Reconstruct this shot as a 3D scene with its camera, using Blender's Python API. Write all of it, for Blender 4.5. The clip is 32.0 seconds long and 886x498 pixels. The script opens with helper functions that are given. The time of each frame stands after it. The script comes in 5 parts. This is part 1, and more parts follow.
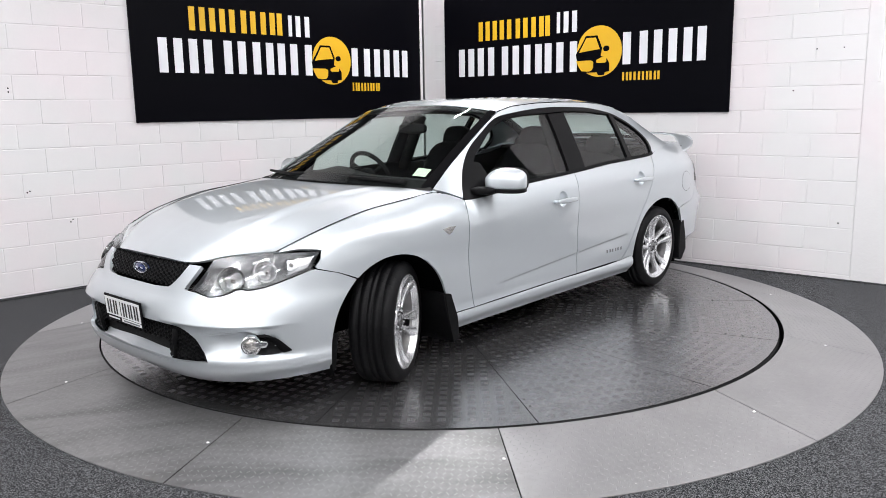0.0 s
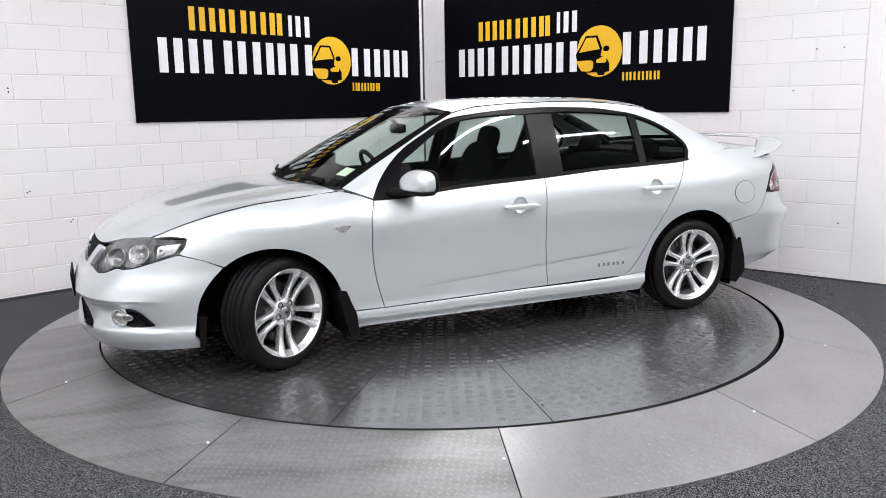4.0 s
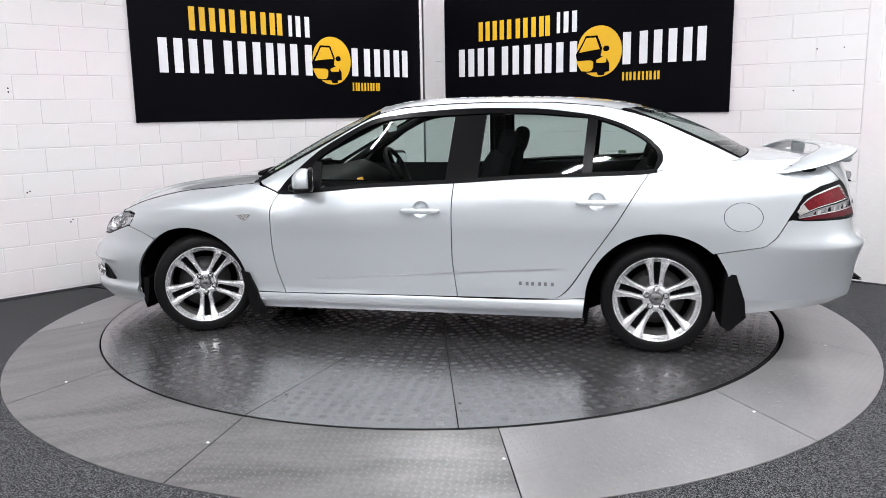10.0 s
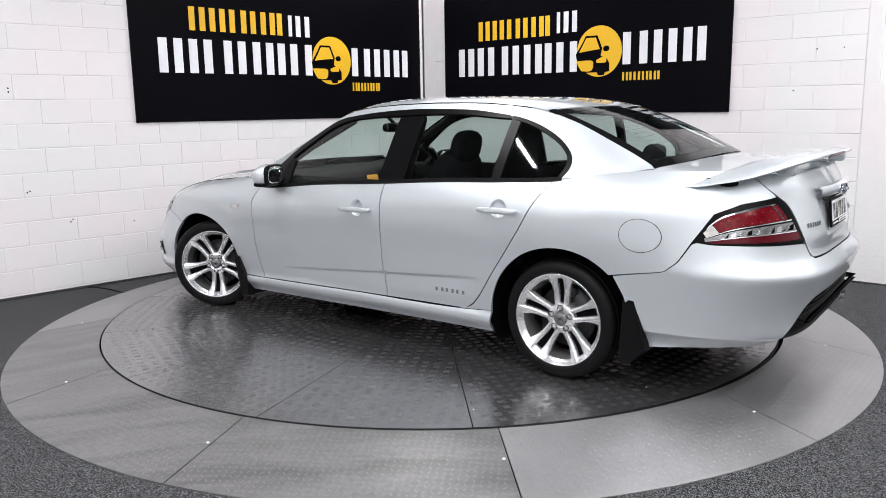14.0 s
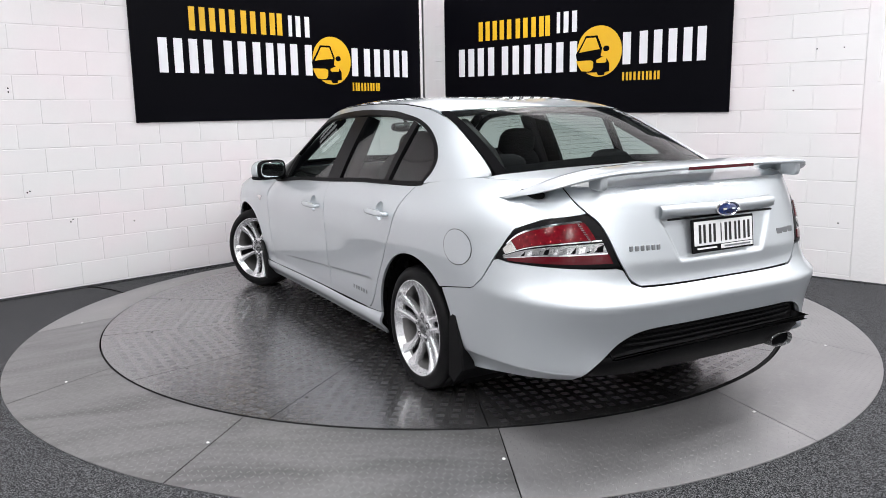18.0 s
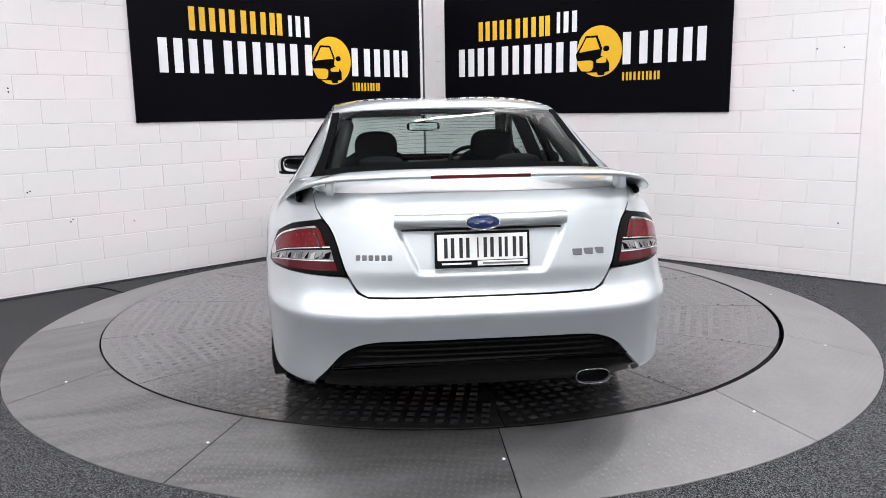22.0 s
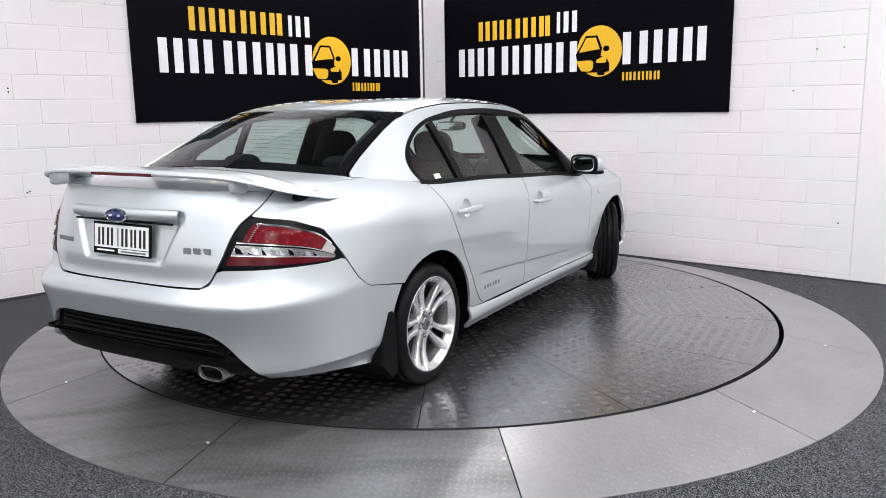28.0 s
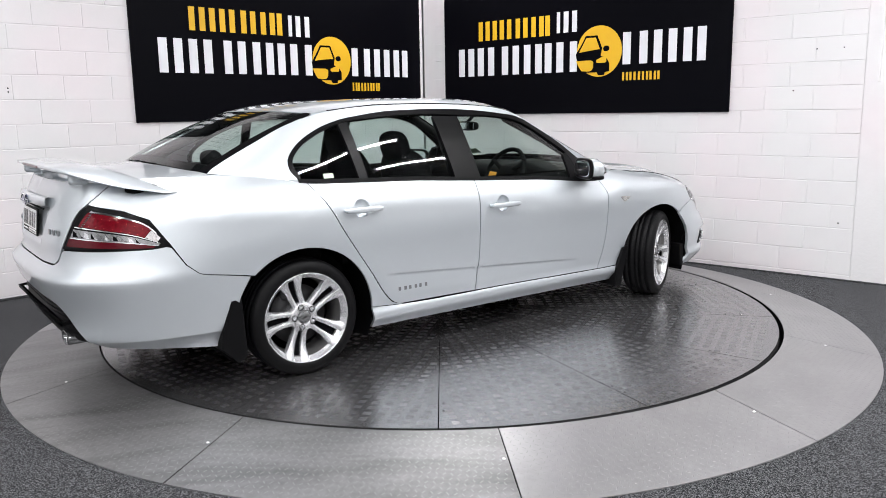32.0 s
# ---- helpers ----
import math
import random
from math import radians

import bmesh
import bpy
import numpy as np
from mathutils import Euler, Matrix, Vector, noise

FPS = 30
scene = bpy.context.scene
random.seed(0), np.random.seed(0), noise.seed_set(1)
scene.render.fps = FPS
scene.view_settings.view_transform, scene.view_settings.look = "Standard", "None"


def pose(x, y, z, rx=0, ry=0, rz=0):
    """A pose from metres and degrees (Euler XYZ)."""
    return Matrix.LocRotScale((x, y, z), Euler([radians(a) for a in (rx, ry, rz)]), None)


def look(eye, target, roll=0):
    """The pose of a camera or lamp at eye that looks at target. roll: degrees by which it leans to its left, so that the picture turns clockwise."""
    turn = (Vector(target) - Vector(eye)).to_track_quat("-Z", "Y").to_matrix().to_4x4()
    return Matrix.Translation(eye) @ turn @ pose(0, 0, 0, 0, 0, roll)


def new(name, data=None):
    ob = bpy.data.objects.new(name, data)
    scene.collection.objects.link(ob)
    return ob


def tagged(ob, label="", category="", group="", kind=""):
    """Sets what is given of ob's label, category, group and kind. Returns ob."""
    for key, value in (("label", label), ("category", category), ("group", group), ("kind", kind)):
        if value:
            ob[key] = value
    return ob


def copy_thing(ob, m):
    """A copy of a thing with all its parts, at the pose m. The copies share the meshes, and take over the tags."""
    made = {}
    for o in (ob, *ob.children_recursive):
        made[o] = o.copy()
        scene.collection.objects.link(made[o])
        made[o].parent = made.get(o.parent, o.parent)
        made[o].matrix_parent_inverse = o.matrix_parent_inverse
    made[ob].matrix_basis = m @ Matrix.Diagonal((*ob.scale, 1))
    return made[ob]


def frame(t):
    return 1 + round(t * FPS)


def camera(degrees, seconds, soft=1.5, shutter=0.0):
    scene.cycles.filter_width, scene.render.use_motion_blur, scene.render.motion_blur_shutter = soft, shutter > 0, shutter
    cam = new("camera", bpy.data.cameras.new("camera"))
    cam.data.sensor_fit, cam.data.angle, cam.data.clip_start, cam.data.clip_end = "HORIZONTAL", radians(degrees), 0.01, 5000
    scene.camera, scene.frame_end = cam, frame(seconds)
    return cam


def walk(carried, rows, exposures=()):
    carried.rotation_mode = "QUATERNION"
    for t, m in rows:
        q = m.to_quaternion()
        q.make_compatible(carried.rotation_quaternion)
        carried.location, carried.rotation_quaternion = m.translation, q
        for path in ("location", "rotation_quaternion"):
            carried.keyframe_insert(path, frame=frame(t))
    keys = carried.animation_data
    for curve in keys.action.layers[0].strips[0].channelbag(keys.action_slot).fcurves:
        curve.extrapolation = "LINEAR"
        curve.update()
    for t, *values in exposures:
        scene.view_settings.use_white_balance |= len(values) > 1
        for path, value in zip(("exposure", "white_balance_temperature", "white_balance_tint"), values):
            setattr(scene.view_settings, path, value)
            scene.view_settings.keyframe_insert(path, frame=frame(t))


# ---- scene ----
import mathutils
import mathutils.geometry

EYE = Vector((0, -5.635, 1.4144))
AIM = (math.sin(radians(.276)) * math.cos(radians(10.144)), math.cos(radians(.276)) * math.cos(radians(10.144)), -math.sin(radians(10.144)))
cam = camera(58.876, 32.0, .85)
stand = look(EYE, EYE + Vector(AIM), -.898)
walk(cam, [(0.0, stand), (32.0, stand)], [(0.0, 0.0), (32.0, 0.0)])

# ---- light: a closed showroom under rows of tube lights ----
world = bpy.data.worlds.new("world")
scene.world = world
world.use_nodes = True
world.node_tree.nodes["Background"].inputs[0].default_value = (.5, .52, .55, 1)
world.node_tree.nodes["Background"].inputs[1].default_value = .02
CEILING = 4.3
# last six bays: unseen tubes added to brighten walls, ramp and car flanks
BAYS = [(.48, .48), (-1, 0), (0, -1), (0, -2), (-1, -1), (-1, -2), (-2, -1), (-2, -2), (-1, -3), (1, -2), (-2, 0), (-3, -1), (-3, 0), (-3, -2), (-2, -3), (.5, -1.3)]
TUBES = [(.25 + 2.9 * (i * math.cos(radians(43)) - j * math.sin(radians(43))), .35 + 2.9 * (i * math.sin(radians(43)) + j * math.cos(radians(43))), 43) for i, j in BAYS]
WATTS = 79


# ---- materials ----
def material(name, colour, rough=.5, metal=0.0, grain=0.0, scale=20.0, bump=0.0, bump_scale=200.0, coat=0.0, spread=0.0, glow=0.0, stain=0.0, spec=.5):
    """A principled material with a fine grain, broad stains, fine relief and a shade that varies from piece to piece."""
    m = bpy.data.materials.new(name)
    m.use_nodes = True
    nt = m.node_tree
    p = nt.nodes["Principled BSDF"]
    p.inputs["Roughness"].default_value, p.inputs["Metallic"].default_value = rough, metal
    p.inputs["Coat Weight"].default_value, p.inputs["Coat Roughness"].default_value = coat, .02
    p.inputs["Coat IOR"].default_value = 1.65
    p.inputs["Base Color"].default_value = (*colour, 1)
    p.inputs["Specular IOR Level"].default_value = spec
    if glow:
        p.inputs["Emission Color"].default_value, p.inputs["Emission Strength"].default_value = (*colour, 1), glow
    where = nt.nodes.new("ShaderNodeTexCoord").outputs["Object"]

    def noise_of(size, detail=4):
        n = nt.nodes.new("ShaderNodeTexNoise")
        n.inputs["Scale"].default_value, n.inputs["Detail"].default_value = size, detail
        nt.links.new(where, n.inputs["Vector"])
        return n.outputs["Fac"]

    def maths(kind, a, b):
        n = nt.nodes.new("ShaderNodeMath")
        n.operation = kind
        for i, v in enumerate((a, b)):
            if isinstance(v, (int, float)):
                n.inputs[i].default_value = v
            else:
                nt.links.new(v, n.inputs[i])
        return n.outputs[0]
    shade = None
    for amount, size in ((grain, scale), (stain, scale / 14)):
        if amount:
            k = maths("MULTIPLY_ADD", noise_of(size), 2 * amount)
            k.node.inputs[2].default_value = 1 - amount
            shade = k if shade is None else maths("MULTIPLY", shade, k)
    if spread:
        k = maths("MULTIPLY_ADD", nt.nodes.new("ShaderNodeObjectInfo").outputs["Random"], 2 * spread)
        k.node.inputs[2].default_value = 1 - spread
        shade = k if shade is None else maths("MULTIPLY", shade, k)
    if shade is not None:
        mix = nt.nodes.new("ShaderNodeVectorMath")
        mix.operation = "SCALE"
        mix.inputs[0].default_value = colour
        nt.links.new(shade, mix.inputs["Scale"])
        nt.links.new(mix.outputs[0], p.inputs["Base Color"])
    if bump:
        b = nt.nodes.new("ShaderNodeBump")
        b.inputs["Strength"].default_value, b.inputs["Distance"].default_value = bump, .002
        nt.links.new(noise_of(bump_scale, 2), b.inputs["Height"])
        nt.links.new(b.outputs[0], p.inputs["Normal"])
    return m


def glass_material(name, colour, see=.6, rough=.02):
    """Thin glass: mostly clear with a tint, and a mirror that grows towards the edge-on view."""
    m = bpy.data.materials.new(name)
    m.use_nodes = True
    nt = m.node_tree
    out = nt.nodes["Material Output"]
    nt.nodes.remove(nt.nodes["Principled BSDF"])
    clear = nt.nodes.new("ShaderNodeBsdfTransparent")
    clear.inputs[0].default_value = (*[c * see for c in colour], 1)
    shine = nt.nodes.new("ShaderNodeBsdfGlossy")
    shine.inputs["Roughness"].default_value = rough
    edge = nt.nodes.new("ShaderNodeLayerWeight")
    edge.inputs[0].default_value = .5
    power = nt.nodes.new("ShaderNodeMath")
    power.operation = "POWER"
    power.inputs[1].default_value = 4.5
    nt.links.new(edge.outputs["Facing"], power.inputs[0])
    gain = nt.nodes.new("ShaderNodeMath")
    gain.operation = "MULTIPLY_ADD"
    gain.inputs[1].default_value, gain.inputs[2].default_value = .8, .058
    nt.links.new(power.outputs[0], gain.inputs[0])
    mix = nt.nodes.new("ShaderNodeMixShader")
    nt.links.new(gain.outputs[0], mix.inputs[0])
    nt.links.new(clear.outputs[0], mix.inputs[1])
    nt.links.new(shine.outputs[0], mix.inputs[2])
    nt.links.new(mix.outputs[0], out.inputs[0])
    return m


PAINT = material("silver_paint", (.62, .661, .690), .475, .79, .05, 900, .0, 200, 1.0)
BLOCK = material("painted_block", (.745, .724, .732), .55, 0, .02, 6, .2, 60, 0, .012, 0, .015)
MORTAR = material("painted_mortar", (.74, .719, .727), .7, 0, .02, 10, .3, 90)
PLASTER = material("rough_plaster", (.745, .724, .732), .7, 0, .03, 8, .9, 40)
ROOFING = material("grey_roofing", (.13, .13, .135), .7, 0, .05, 5, .1, 80)


def blushed(m, warm, cool):
    """Old paint whose white drifts between two faint tints in broad patches across the wall."""
    nt = m.node_tree
    p = nt.nodes["Principled BSDF"]
    n = nt.nodes.new("ShaderNodeTexNoise")
    n.inputs["Scale"].default_value, n.inputs["Detail"].default_value = 1.3, 3
    nt.links.new(nt.nodes.new("ShaderNodeNewGeometry").outputs["Position"], n.inputs["Vector"])
    ramp = nt.nodes.new("ShaderNodeValToRGB")
    for e, at, c in zip(ramp.color_ramp.elements, (.40, .62), (cool, warm)):
        e.position, e.color = at, (*c, 1)
    nt.links.new(n.outputs["Fac"], ramp.inputs[0])
    old = p.inputs["Base Color"].links[0].from_node
    nt.links.new(ramp.outputs[0], old.inputs[0])


for m_ in (BLOCK, MORTAR, PLASTER):
    blushed(m_, (.765, .715, .732), (.735, .728, .732))
WHITE = material("white_paint", (.78, .78, .78), .6, 0, .02, 5, .1, 80)
STEEL = material("tread_plate", (.29, .287, .295), .23, .9, .06, 9, .06, 300, 0, .04, 0, .14)
STEEL_OUT = material("ramp_plate", (.325, .32, .325), .37, .68, .10, 34, .08, 300, 0, .05, 0, .24)
BAR = material("tread_bar", (.275, .273, .28), .285, .88, .06, 9, 0, 300, 0, .04, 0, .14)
BAR_OUT = material("ramp_tread", (.29, .288, .29), .5, .6, .06, 9, 0, 300)
BLACK = material("black_plastic", (.004, .004, .0045), .5, 0, .1, 60, .2, 400, spec=.09)
GLOSS = material("black_gloss", (.003, .003, .0035), .3, 0, spec=.10)


def cut_rubber():
    """Tyre rubber with fine cuts across the tread."""
    m = material("tyre_rubber", (.0045, .0045, .005), .5, 0, .15, 40, spec=.12)
    nt = m.node_tree
    sep = nt.nodes.new("ShaderNodeSeparateXYZ")
    nt.links.new(nt.nodes.new("ShaderNodeTexCoord").outputs["Object"], sep.inputs[0])

    def maths(kind, *values):
        n = nt.nodes.new("ShaderNodeMath")
        n.operation = kind
        for i, v in enumerate(values):
            if isinstance(v, (int, float)):
                n.inputs[i].default_value = v
            else:
                nt.links.new(v, n.inputs[i])
        return n.outputs[0]
    turn = maths("MULTIPLY", maths("ARCTAN2", sep.outputs["Z"], sep.outputs["X"]), 64)
    lean = maths("MULTIPLY", maths("ABSOLUTE", sep.outputs["Y"]), 70)
    cut = maths("LESS_THAN", maths("SINE", maths("ADD", turn, lean)), -.80)
    tread = maths("LESS_THAN", maths("ABSOLUTE", sep.outputs["Y"]), .1)
    b = nt.nodes.new("ShaderNodeBump")
    b.inputs["Strength"].default_value, b.inputs["Distance"].default_value, b.invert = .8, .003, True
    nt.links.new(maths("MULTIPLY", cut, tread), b.inputs["Height"])
    nt.links.new(b.outputs[0], nt.nodes["Principled BSDF"].inputs["Normal"])
    return m


RUBBER = cut_rubber()
ALLOY = material("alloy", (.66, .665, .68), .27, .78, .03, 60)
# the shade inside the wheel is put into the barrel's darker grey
BARREL = material("shaded_barrel", (.17, .168, .166), .42, .7, .25, 40)
BRAKE = material("brake_iron", (.05, .05, .052), .5, .6, .2, 40)
CHROME = material("chrome", (.85, .86, .88), .07, 1.0)
DARK = material("underbody", (.003, .003, .0035), .8, 0, .1, 20, spec=.03)
TRIM = material("cabin_trim", (.007, .007, .0075), .6, 0, .12, 40, .3, 500, spec=.15)
CLOTH = material("seat_cloth", (.008, .008, .009), .9, 0, .2, 150, .5, 700, spec=.1)
LINING = material("head_lining", (.36, .36, .35), .9, 0, .05, 60)
GLASS = glass_material("tinted_glass", (.84, .95, .91), .84)
SCREEN = glass_material("clear_glass", (.88, .97, .93), .92)
LENS = glass_material("lamp_lens", (.95, .96, .97), .92)
RED = material("red_lens", (.12, .003, .008), .10, 0, .75, 70, .15, 140, spec=.3)
SPARK = material("bright_red", (.55, .05, .05), .15, .3, 0, 20, 0, 200, .8)
DEEP = material("dark_red_lens", (.07, .002, .006), .10, 0, .2, 90, .1, 140, spec=.3)
CLEAR = material("clear_reflector", (.62, .60, .58), .16, .75, .25, 120, .8, 90, .8)
LAMP = material("lamp_reflector", (.30, .302, .306), .2, .85, .3, 110, .5, 80)
SMOKE = material("lamp_housing", (.22, .223, .228), .22, .75, .15, 60)
BADGE = material("badge_blue", (.012, .03, .13), .15, .2, 0, 20, 0, 200, .8)
SIGN = material("sign_black", (.0026, .0026, .0042), .34, 0, .1, 3, .03, 5, 0, 0, 0, 0, .035)
LETTER = material("sign_white", (.80, .80, .84), .4)
GOLD = material("sign_gold", (.80, .46, .015), .4, 0, .03, 10)
PLATE = material("plate_white", (.80, .80, .80), .4)
INK = material("plate_ink", (.012, .012, .012), .5)
GREY = material("decal_grey", (.20, .21, .22), .3, .5)
HOUSING = material("fixture_white", (.75, .75, .75), .5)
GLOW = material("tube_glow", (1, .98, .95), .5, 0, 0, 20, 0, 200, 0, 0, 14)
AMBER = material("lit_display", (.9, .42, .06), .4, glow=.35)
STICKER = material("sticker", (.55, .66, .50), .5, 0, .2, 90)


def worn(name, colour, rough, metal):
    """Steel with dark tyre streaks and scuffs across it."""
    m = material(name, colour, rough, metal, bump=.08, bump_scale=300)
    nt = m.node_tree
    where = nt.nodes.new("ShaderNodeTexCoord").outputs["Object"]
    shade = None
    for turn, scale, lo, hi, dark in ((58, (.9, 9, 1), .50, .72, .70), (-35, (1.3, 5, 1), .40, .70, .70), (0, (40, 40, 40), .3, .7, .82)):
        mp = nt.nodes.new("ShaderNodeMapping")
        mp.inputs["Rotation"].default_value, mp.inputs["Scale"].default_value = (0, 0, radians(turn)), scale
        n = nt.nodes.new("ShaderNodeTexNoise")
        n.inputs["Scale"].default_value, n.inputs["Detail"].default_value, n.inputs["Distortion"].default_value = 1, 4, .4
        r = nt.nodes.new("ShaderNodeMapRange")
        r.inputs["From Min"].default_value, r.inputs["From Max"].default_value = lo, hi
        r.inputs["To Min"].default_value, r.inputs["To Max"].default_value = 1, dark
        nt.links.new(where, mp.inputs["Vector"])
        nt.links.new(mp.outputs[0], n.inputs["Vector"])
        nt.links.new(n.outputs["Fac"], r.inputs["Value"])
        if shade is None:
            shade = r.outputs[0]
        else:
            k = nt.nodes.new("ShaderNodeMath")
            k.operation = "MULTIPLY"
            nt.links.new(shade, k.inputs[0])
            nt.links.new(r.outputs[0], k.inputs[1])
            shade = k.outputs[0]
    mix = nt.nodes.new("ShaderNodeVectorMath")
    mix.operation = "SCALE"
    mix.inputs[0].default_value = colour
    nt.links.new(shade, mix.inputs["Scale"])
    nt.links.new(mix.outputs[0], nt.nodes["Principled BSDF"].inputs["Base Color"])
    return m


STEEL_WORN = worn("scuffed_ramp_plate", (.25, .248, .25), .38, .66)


def speckled(name, dark, light, size):
    """Carpet: a dark pile with paler flecks."""
    m = material(name, dark, .95, bump=1.0, bump_scale=size * 2, spec=.12)
    nt = m.node_tree
    n = nt.nodes.new("ShaderNodeTexNoise")
    n.inputs["Scale"].default_value, n.inputs["Detail"].default_value, n.inputs["Roughness"].default_value = size, 3, .7
    nt.links.new(nt.nodes.new("ShaderNodeTexCoord").outputs["Object"], n.inputs["Vector"])
    ramp = nt.nodes.new("ShaderNodeValToRGB")
    for e, at, c in zip((ramp.color_ramp.elements[0], ramp.color_ramp.elements[1]), (.46, .68), (dark, light)):
        e.position, e.color = at, (*c, 1)
    nt.links.new(n.outputs["Fac"], ramp.inputs[0])
    nt.links.new(ramp.outputs[0], nt.nodes["Principled BSDF"].inputs["Base Color"])
    return m


CARPET = speckled("carpet", (.006, .0065, .008), (.215, .218, .228), 175)


# ---- building helpers ----
def part(name, data, mat, parent=None, label="", smooth=True, at=None):
    """One mesh object out of (points, faces), under its thing."""
    pts, faces = data
    me = bpy.data.meshes.new(name)
    me.from_pydata([tuple(map(float, p)) for p in pts], [], [tuple(map(int, f)) for f in faces])
    me.materials.append(mat)
    if smooth:
        me.polygons.foreach_set("use_smooth", [True] * len(me.polygons))
    me.update()
    ob = new(name, me)
    if parent is not None:
        ob.parent = parent
    if at is not None:
        ob.matrix_basis = at
    if label:
        tagged(ob, label)
    return ob


def again(name, ob, parent, at):
    """Another object on the same mesh."""
    o = new(name, ob.data)
    o.parent = parent
    o.matrix_basis = at
    return o


def empty(name, at=None):
    ob = new(name)
    if at is not None:
        ob.matrix_basis = at
    return ob


def join(*datas):
    pts, faces = [], []
    for p, f in datas:
        k = len(pts)
        pts += [tuple(q) for q in p]
        faces += [tuple(i + k for i in g) for g in f]
    return pts, faces


def grid(P, flip=False, closed=False):
    """Faces over an (m, n, 3) array of points; closed: the second way runs round."""
    m, n = P.shape[:2]
    f = []
    for i in range(m - 1):
        for j in range(n if closed else n - 1):
            k = (j + 1) % n
            q = (i * n + j, i * n + k, (i + 1) * n + k, (i + 1) * n + j)
            f.append(q[::-1] if flip else q)
    return P.reshape(-1, 3), f


def box(x0, x1, y0, y1, z0, z1, b=0.0):
    """A box with its edges chamfered by b."""
    c, h = Vector(((x0 + x1) / 2, (y0 + y1) / 2, (z0 + z1) / 2)), ((x1 - x0) / 2, (y1 - y0) / 2, (z1 - z0) / 2)
    bm = bmesh.new()
    bmesh.ops.create_cube(bm, size=1)
    for v in bm.verts:
        v.co = c + Vector((v.co.x * 2 * h[0], v.co.y * 2 * h[1], v.co.z * 2 * h[2]))
    if b:
        bmesh.ops.bevel(bm, geom=bm.edges[:], offset=b, segments=1 if b < .004 else 2, affect="EDGES", clamp_overlap=True)
    return of(bm)


def of(bm):
    bm.verts.index_update()
    d = [tuple(v.co) for v in bm.verts], [tuple(v.index for v in f.verts) for f in bm.faces]
    bm.free()
    return d


def moved(data, m):
    return [tuple(m @ Vector(p)) for p in data[0]], data[1]


def lathe(profile, n=48, axis="y", a0=0, a1=2 * math.pi):
    """(way along the axis, radius) pairs turned about it."""
    pr = np.array(profile, float)
    full = abs(a1 - a0 - 2 * math.pi) < 1e-6
    a = np.linspace(a0, a1, n, endpoint=not full)
    P = np.zeros((len(pr), len(a), 3))
    u, v = pr[:, :1] * np.ones_like(a), pr[:, 1:]
    i, j, k = {"y": (1, 0, 2), "x": (0, 1, 2), "z": (2, 0, 1)}[axis]
    P[..., i], P[..., j], P[..., k] = u, v * np.cos(a), v * np.sin(a)
    return grid(P, closed=full, flip=axis != "y")


def tube(path, r, n=8, close_ends=True):
    """A round bar along a list of points."""
    path = [Vector(p) for p in path]
    rows = []
    for i, p in enumerate(path):
        d = (path[min(i + 1, len(path) - 1)] - path[max(i - 1, 0)]).normalized()
        a = d.cross(Vector((0, 0, 1)) if abs(d.z) < .9 else Vector((1, 0, 0))).normalized()
        b = d.cross(a)
        rr = r[i] if isinstance(r, (list, tuple)) else r
        rows.append([p + (a * math.cos(t) + b * math.sin(t)) * rr for t in np.linspace(0, 2 * math.pi, n, endpoint=False)])
    pts, f = grid(np.array(rows), closed=True)
    if close_ends:
        f = f + [tuple(range(n))[::-1], tuple(range(len(pts) - n, len(pts)))]
    return pts, f


def resample(pts, n, smooth=True):
    """n points evenly along a line through pts."""
    p = np.array(pts, float)
    d = np.r_[0, np.cumsum(np.linalg.norm(np.diff(p, axis=0), axis=1) + 1e-9)]
    t = np.linspace(0, d[-1], n)
    if smooth and len(p) > 2:
        f = curve([(a, *b) for a, b in zip(d, p)])
        return f(t)
    return np.stack([np.interp(t, d, p[:, i]) for i in range(p.shape[1])], 1)


def coons(bottom, top, left, right):
    """A patch between four lines that meet at their ends: bottom and top run the same way, left and right go from bottom to top."""
    u = np.linspace(0, 1, len(bottom))[:, None, None]
    v = np.linspace(0, 1, len(left))[None, :, None]
    b, t, l, r = bottom[:, None], top[:, None], left[None], right[None]
    c = (1 - u) * (1 - v) * bottom[0] + u * (1 - v) * bottom[-1] + (1 - u) * v * top[0] + u * v * top[-1]
    return (1 - v) * b + v * t + (1 - u) * l + u * r - c


def shell(P, sy=1, depth=.014, lift=0.0):
    """A panel over a grid of points of the left side, with a turned-in edge; sy -1: its mirror image."""
    P = np.array(P, float)
    du, dv = np.gradient(P, axis=0), np.gradient(P, axis=1)
    N = np.cross(du, dv)
    N /= np.maximum(np.linalg.norm(N, axis=2, keepdims=True), 1e-9)
    c = P.reshape(-1, 3).mean(0) - np.array([np.clip(P[..., 0].mean(), -1.3, 1.3), 0, .55])
    flip = (N.reshape(-1, 3).mean(0) @ c) < 0
    if flip:
        N = -N
    P = P + N * lift
    S = np.array([1, sy, 1.0])
    data = [grid(P * S, flip=(not flip) ^ (sy < 0))]
    if depth:
        m, n = P.shape[:2]
        ring = [(i, 0) for i in range(m)] + [(m - 1, j) for j in range(1, n)] + [(i, n - 1) for i in range(m - 2, -1, -1)] + [(0, j) for j in range(n - 2, 0, -1)]
        E = np.array([[P[k], P[k] - N[k] * depth] for k in ring])
        E = np.concatenate([E, E[:1]])
        data.append(grid(E * S, flip=flip ^ (sy < 0)))
    return join(*data)


